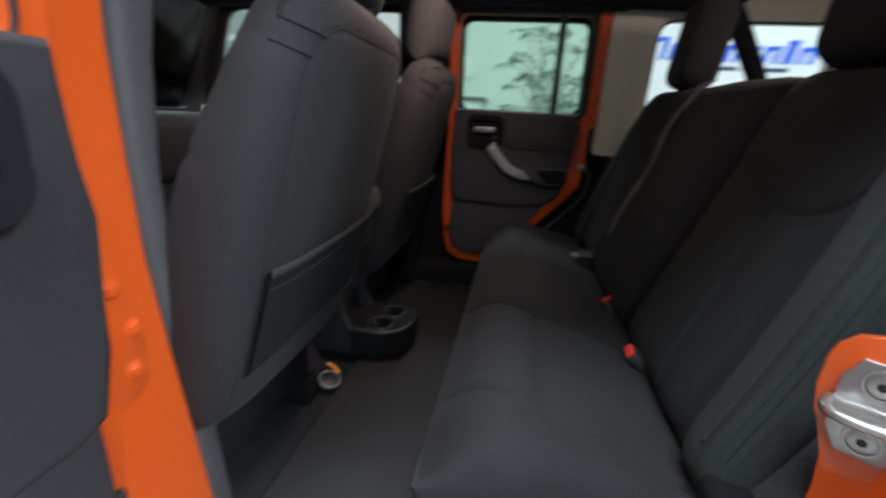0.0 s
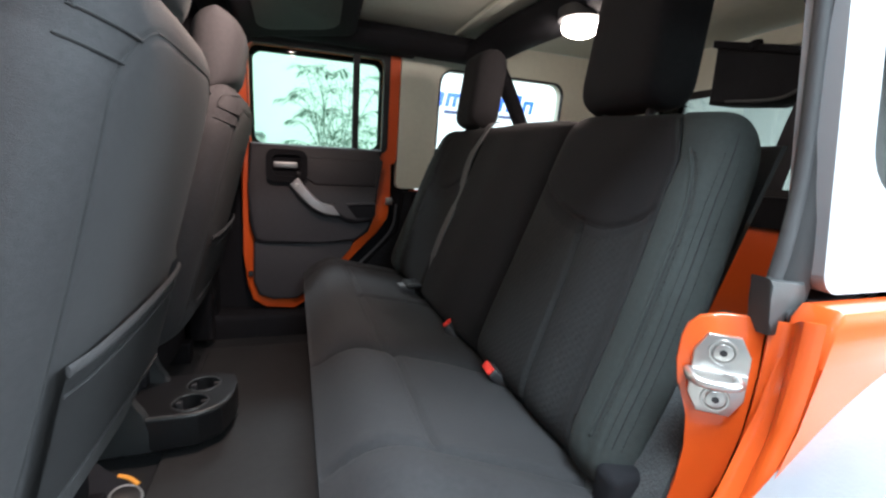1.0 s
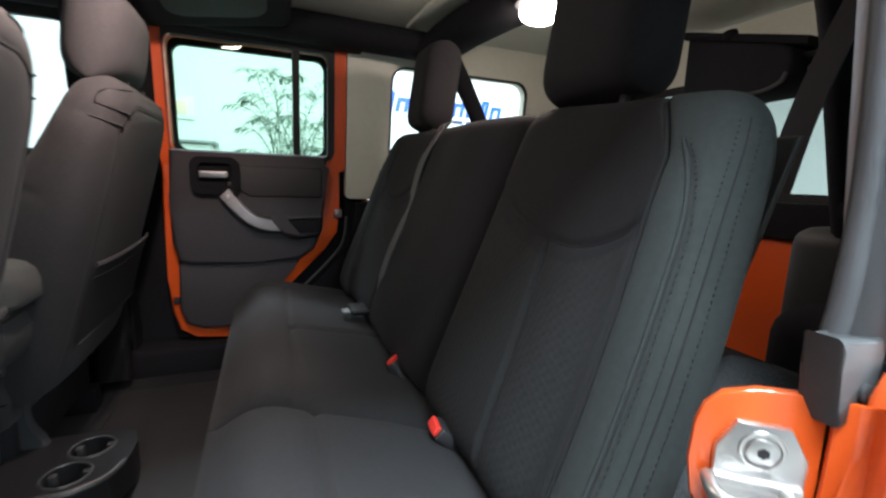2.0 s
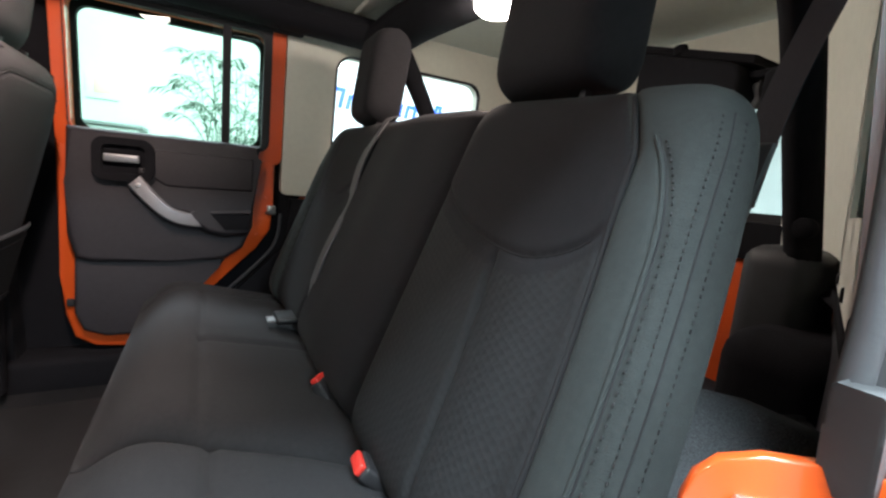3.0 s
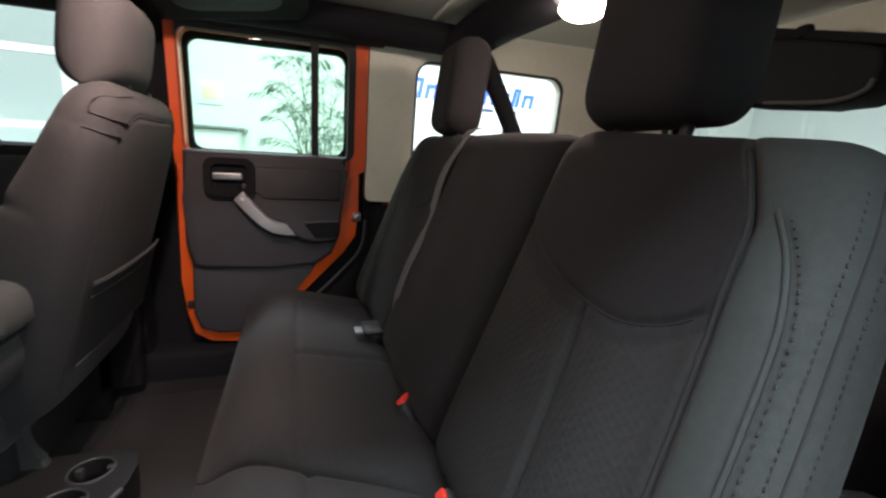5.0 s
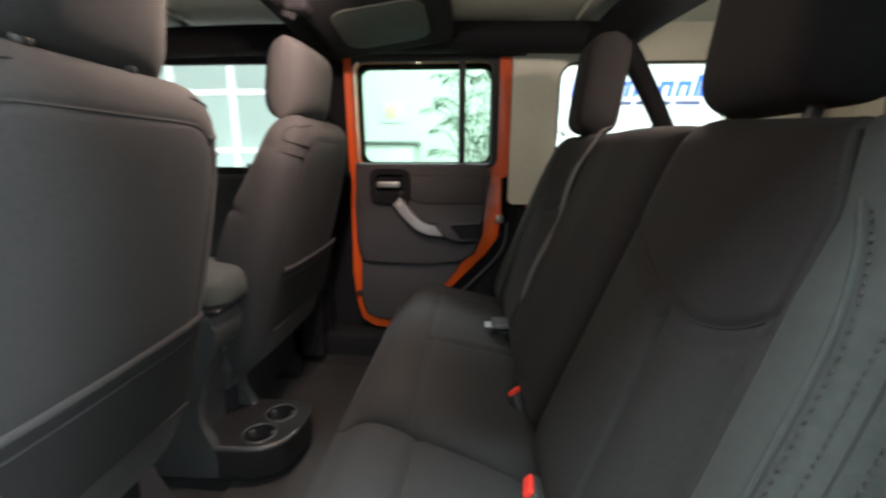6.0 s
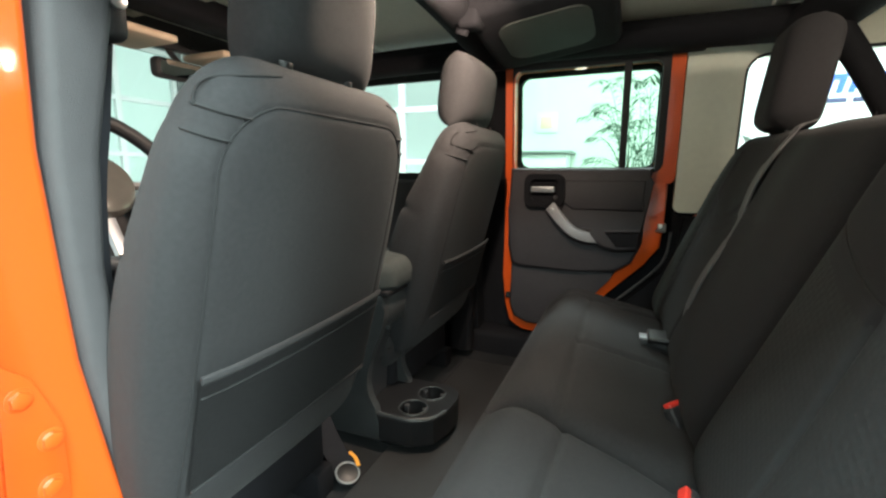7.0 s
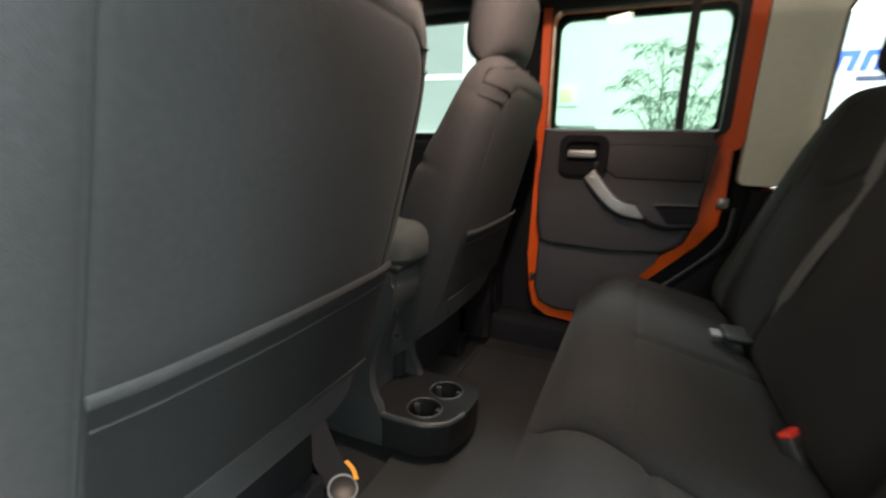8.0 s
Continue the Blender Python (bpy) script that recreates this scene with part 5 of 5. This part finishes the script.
# lower edge in a lighter grey than the case
part("case_edge", tube([(1.604, 0.80, 1.428), (1.602, 0.66, 1.416), (1.602, 0.60, 1.430), (1.602, 0.586, 1.452)], 0.005, 8, 5), BRACKETGREY, brake, "grey lower edge")
part("knob", disc((1.64, 0.76, 1.570), (0, 0.2, 1), 0.018, 0.026, 16, 0.006), PAD, brake)
part("link", rbox(1.64, 1.68, 0.49, 0.585, 1.482, 1.500, 0.006), PAD, brake)
part("motor", rbox(1.60, 1.70, 0.472, 0.530, 1.388, 1.488, 0.016, 4), PAD, brake)
part("arm", tube([(1.66, 0.565, 1.47), (1.655, 0.553, 1.44), (1.655, 0.562, 1.415)], 0.012, 10, 6), BRACKETGREY, brake, "grey joint")
part("cable", tube([(1.65, 0.555, 1.475), (1.64, 0.548, 1.44), (1.65, 0.53, 1.41)], 0.003, 8, 6), RUBBER, brake)
hoop = thing("tail_hoop", "black bent tube beside the tail window", "tube", (1.62, 1.34, 1.09))
part("tube", tube([(1.62, 1.34, 1.09), (1.62, 1.34, 1.45), (1.62, 1.325, 1.535), (1.62, 1.275, 1.565), (1.62, 1.24, 1.55), (1.62, 1.232, 1.48)], 0.021, 12, 6), PAD, hoop)
part("fork", tube([(1.615, 1.325, 1.50), (1.605, 1.305, 1.46)], 0.006, 8, 1), GREYMETAL, hoop)
cable = thing("wiring_loom", "black cables hanging down the hardtop corner", "cable", (1.78, 0.40, 1.0))
part("cable", tube([(1.79, 0.425, 1.285), (1.785, 0.408, 1.25), (1.785, 0.386, 1.182), (1.785, 0.388, 1.10), (1.79, 0.400, 1.0)], 0.005, 8, 6), RUBBER, cable)
part("cable", tube([(1.79, 0.440, 1.25), (1.785, 0.428, 1.19), (1.785, 0.420, 1.12), (1.79, 0.414, 1.0)], 0.005, 8, 6), RUBBER, cable)
part("plug", rbox(1.775, 1.80, 0.410, 0.440, 1.28, 1.325, 0.004), WHITE, cable)
part("clip", rbox(1.778, 1.795, 0.380, 0.396, 1.185, 1.20, 0.003), RUBBER, cable)

# ---- things in the hall, seen through the windows ----
banner = thing("banner", "white dealership banner with bold blue lettering bars", "banner", (2.6, 4.55, 1.7))
part("board", rbox(1.45, 4.4, 4.56, 4.585, 1.35, 2.25, 0.004), WHITE, banner)
xx = 1.60


def letter_shape(x0, w, h, legs):
    """A slanted block with slots cut in from below, standing in for one bold letter."""
    z0, bar = 1.865, 0.038
    pts = [(x0, z0 + h), (x0, z0)]
    pitch = (w - bar) / (legs - 1)
    for k in range(legs):
        a = x0 + pitch * k
        if k:
            pts += [(a, z0 + h - bar), (a, z0)]
        pts += [(a + bar, z0)] + ([(a + bar, z0 + h - bar)] if k < legs - 1 else [])
    pts += [(x0 + w, z0 + h)]
    return prism([(a + 0.2 * (b - z0), b) for a, b in pts], lambda a, b, s: (a, 4.558 - 0.012 * s, b))


for w, h, legs in ((0.15, 0.20, 2), (0.13, 0.145, 2), (0.20, 0.145, 3), (0.20, 0.145, 3), (0.13, 0.145, 2), (0.13, 0.145, 2), (0.09, 0.20, 2), (0.13, 0.145, 2)):
    part("letter_shape", letter_shape(xx, w, h, legs), BLUE, banner, "blue letter shape", smooth=False)
    xx += w + 0.04
for x0, x1 in ((1.95, 2.2), (2.24, 2.42), (2.46, 2.58), (2.62, 2.86)):
    part("word_bar", rbox(x0, x1, 4.55, 4.558, 1.79, 1.825, 0.003), DARKLET, banner)

sign = thing("wall_notice", "small white notice with orange-red print on the wall", "notice", (-0.22, 4.58, 1.7))
part("sheet", rbox(-0.32, -0.10, 4.585, 4.598, 1.63, 1.83, 0.002), WHITE, sign)
part("print_bar", rbox(-0.27, -0.15, 4.580, 4.586, 1.67, 1.79, 0.002), REDSIGN, sign)
counter = thing("wall_cabinet", "low white cabinet with a dark top edge", "cabinet", (-0.3, 4.4, 0.0))
part("body", rbox(-0.55, 0.05, 4.25, 4.59, 0.0, 1.40, 0.01), WHITE, counter)
part("top", rbox(-0.60, 0.10, 4.22, 4.595, 1.40, 1.43, 0.004), GREYMETAL, counter)


def palm(at, height, canes, seed, label):
    """Upright canes with arching feathered fronds at several heights."""
    rnd = random.Random(seed)
    ob = thing("palm", label, "plant", at, "potted palms")
    base = Vector(at)
    prof = [(0.14, 0.0), (0.17, 0.10), (0.20, 0.34), (0.21, 0.36), (0.18, 0.36), (0.17, 0.31)]
    part("pot", loft([[base + Vector((r * math.cos(2 * math.pi * k / 24), r * math.sin(2 * math.pi * k / 24), z)) for k in range(24)] for r, z in prof]), POT, ob)
    leaves = bmesh.new()
    for c in range(canes):
        turn, lean = 2 * math.pi * c / canes + rnd.uniform(-0.3, 0.3), rnd.uniform(0.02, 0.10)
        top = height * rnd.uniform(0.48, 0.70)
        way = Vector((math.cos(turn), math.sin(turn), 0))
        cane = curve_points([base + way * (0.05 + lean * f * f) + Vector((0, 0, 0.3 + (top - 0.3) * f)) for f in (0, 0.35, 0.7, 1.0)], 8)
        part("cane", tube(cane, (0.008, 0.004), 6, 1), STEM, ob)
        for q in range(8):
            root = cane[len(cane) - 1 - q]
            a = turn + 2.4 * q + rnd.uniform(-0.5, 0.5)
            out = Vector((math.cos(a), math.sin(a), 0))
            reach, rise = rnd.uniform(0.20, 0.42), (height - top) * (0.95 - 0.08 * q) * rnd.uniform(0.7, 1.0)
            line = curve_points([root, root + out * reach * 0.18 + Vector((0, 0, rise * 0.5)), root + out * reach * 0.5 + Vector((0, 0, rise * 0.9)), root + out * reach * 0.8 + Vector((0, 0, rise)), root + out * reach * 1.0 + Vector((0, 0, rise * 0.97))], 9)
            tube(line, (0.0025, 0.001), 4, 1, bm=leaves)
            for j in range(4, len(line) - 1, 2):
                along = (line[j + 1] - line[j]).normalized()
                side = along.cross(Vector((0, 0, 1)))
                side = side.normalized() if side.length > 0.05 else Vector((1, 0, 0))
                size = rnd.uniform(0.085, 0.13) * (1.15 - 0.6 * abs(2 * j / len(line) - 1))
                for sg in (-1, 1):
                    d = (side * sg * 0.8 + along * 0.6 + Vector((0, 0, rnd.uniform(-0.35, 0.05)))).normalized()
                    w = d.cross(Vector((0, 0, 1))).normalized() * 0.0058
                    p0 = line[j]
                    leaves.faces.new([leaves.verts.new(v) for v in (p0, p0 + d * size * 0.45 + w, p0 + d * size + Vector((0, 0, -size * 0.25)), p0 + d * size * 0.45 - w)])
    part("crown", leaves, LEAF, ob, smooth=False)


palm((0.66, 3.30, 0.0), 2.05, 5, 3, "potted feathery green palm by the wall")
palm((0.98, 3.55, 0.0), 1.70, 3, 8, "shorter potted palm with feathery green fronds")


chair = thing("bar_chair", "dark metal bar chair with a slatted back", "chair", (-1.2, 3.6, 0.0))
for dx in (-0.18, 0.18):
    for dy in (-0.18, 0.18):
        part("leg", tube([(-1.2 + dx, 3.6 + dy, 0.0), (-1.2 + dx * 0.85, 3.6 + dy * 0.85, 0.75)], 0.013, 8, 1), RUBBER, chair)
part("seat", rbox(-1.40, -1.0, 3.41, 3.79, 0.74, 0.78, 0.015), RUBBER, chair)
for dx in (-0.17, 0.17):
    part("back_post", tube([(-1.2 + dx, 3.76, 0.77), (-1.2 + dx, 3.80, 1.22)], 0.012, 8, 1), RUBBER, chair)
for z in (0.98, 1.08, 1.20):
    part("back_rail", rbox(-1.38, -1.02, 3.775, 3.80, z - 0.012, z + 0.012, 0.004), RUBBER, chair)
for dx in (-0.10, -0.03, 0.04, 0.11):
    part("back_slat", rbox(-1.2 + dx - 0.008, -1.2 + dx + 0.008, 3.78, 3.796, 0.98, 1.20, 0.003), RUBBER, chair)
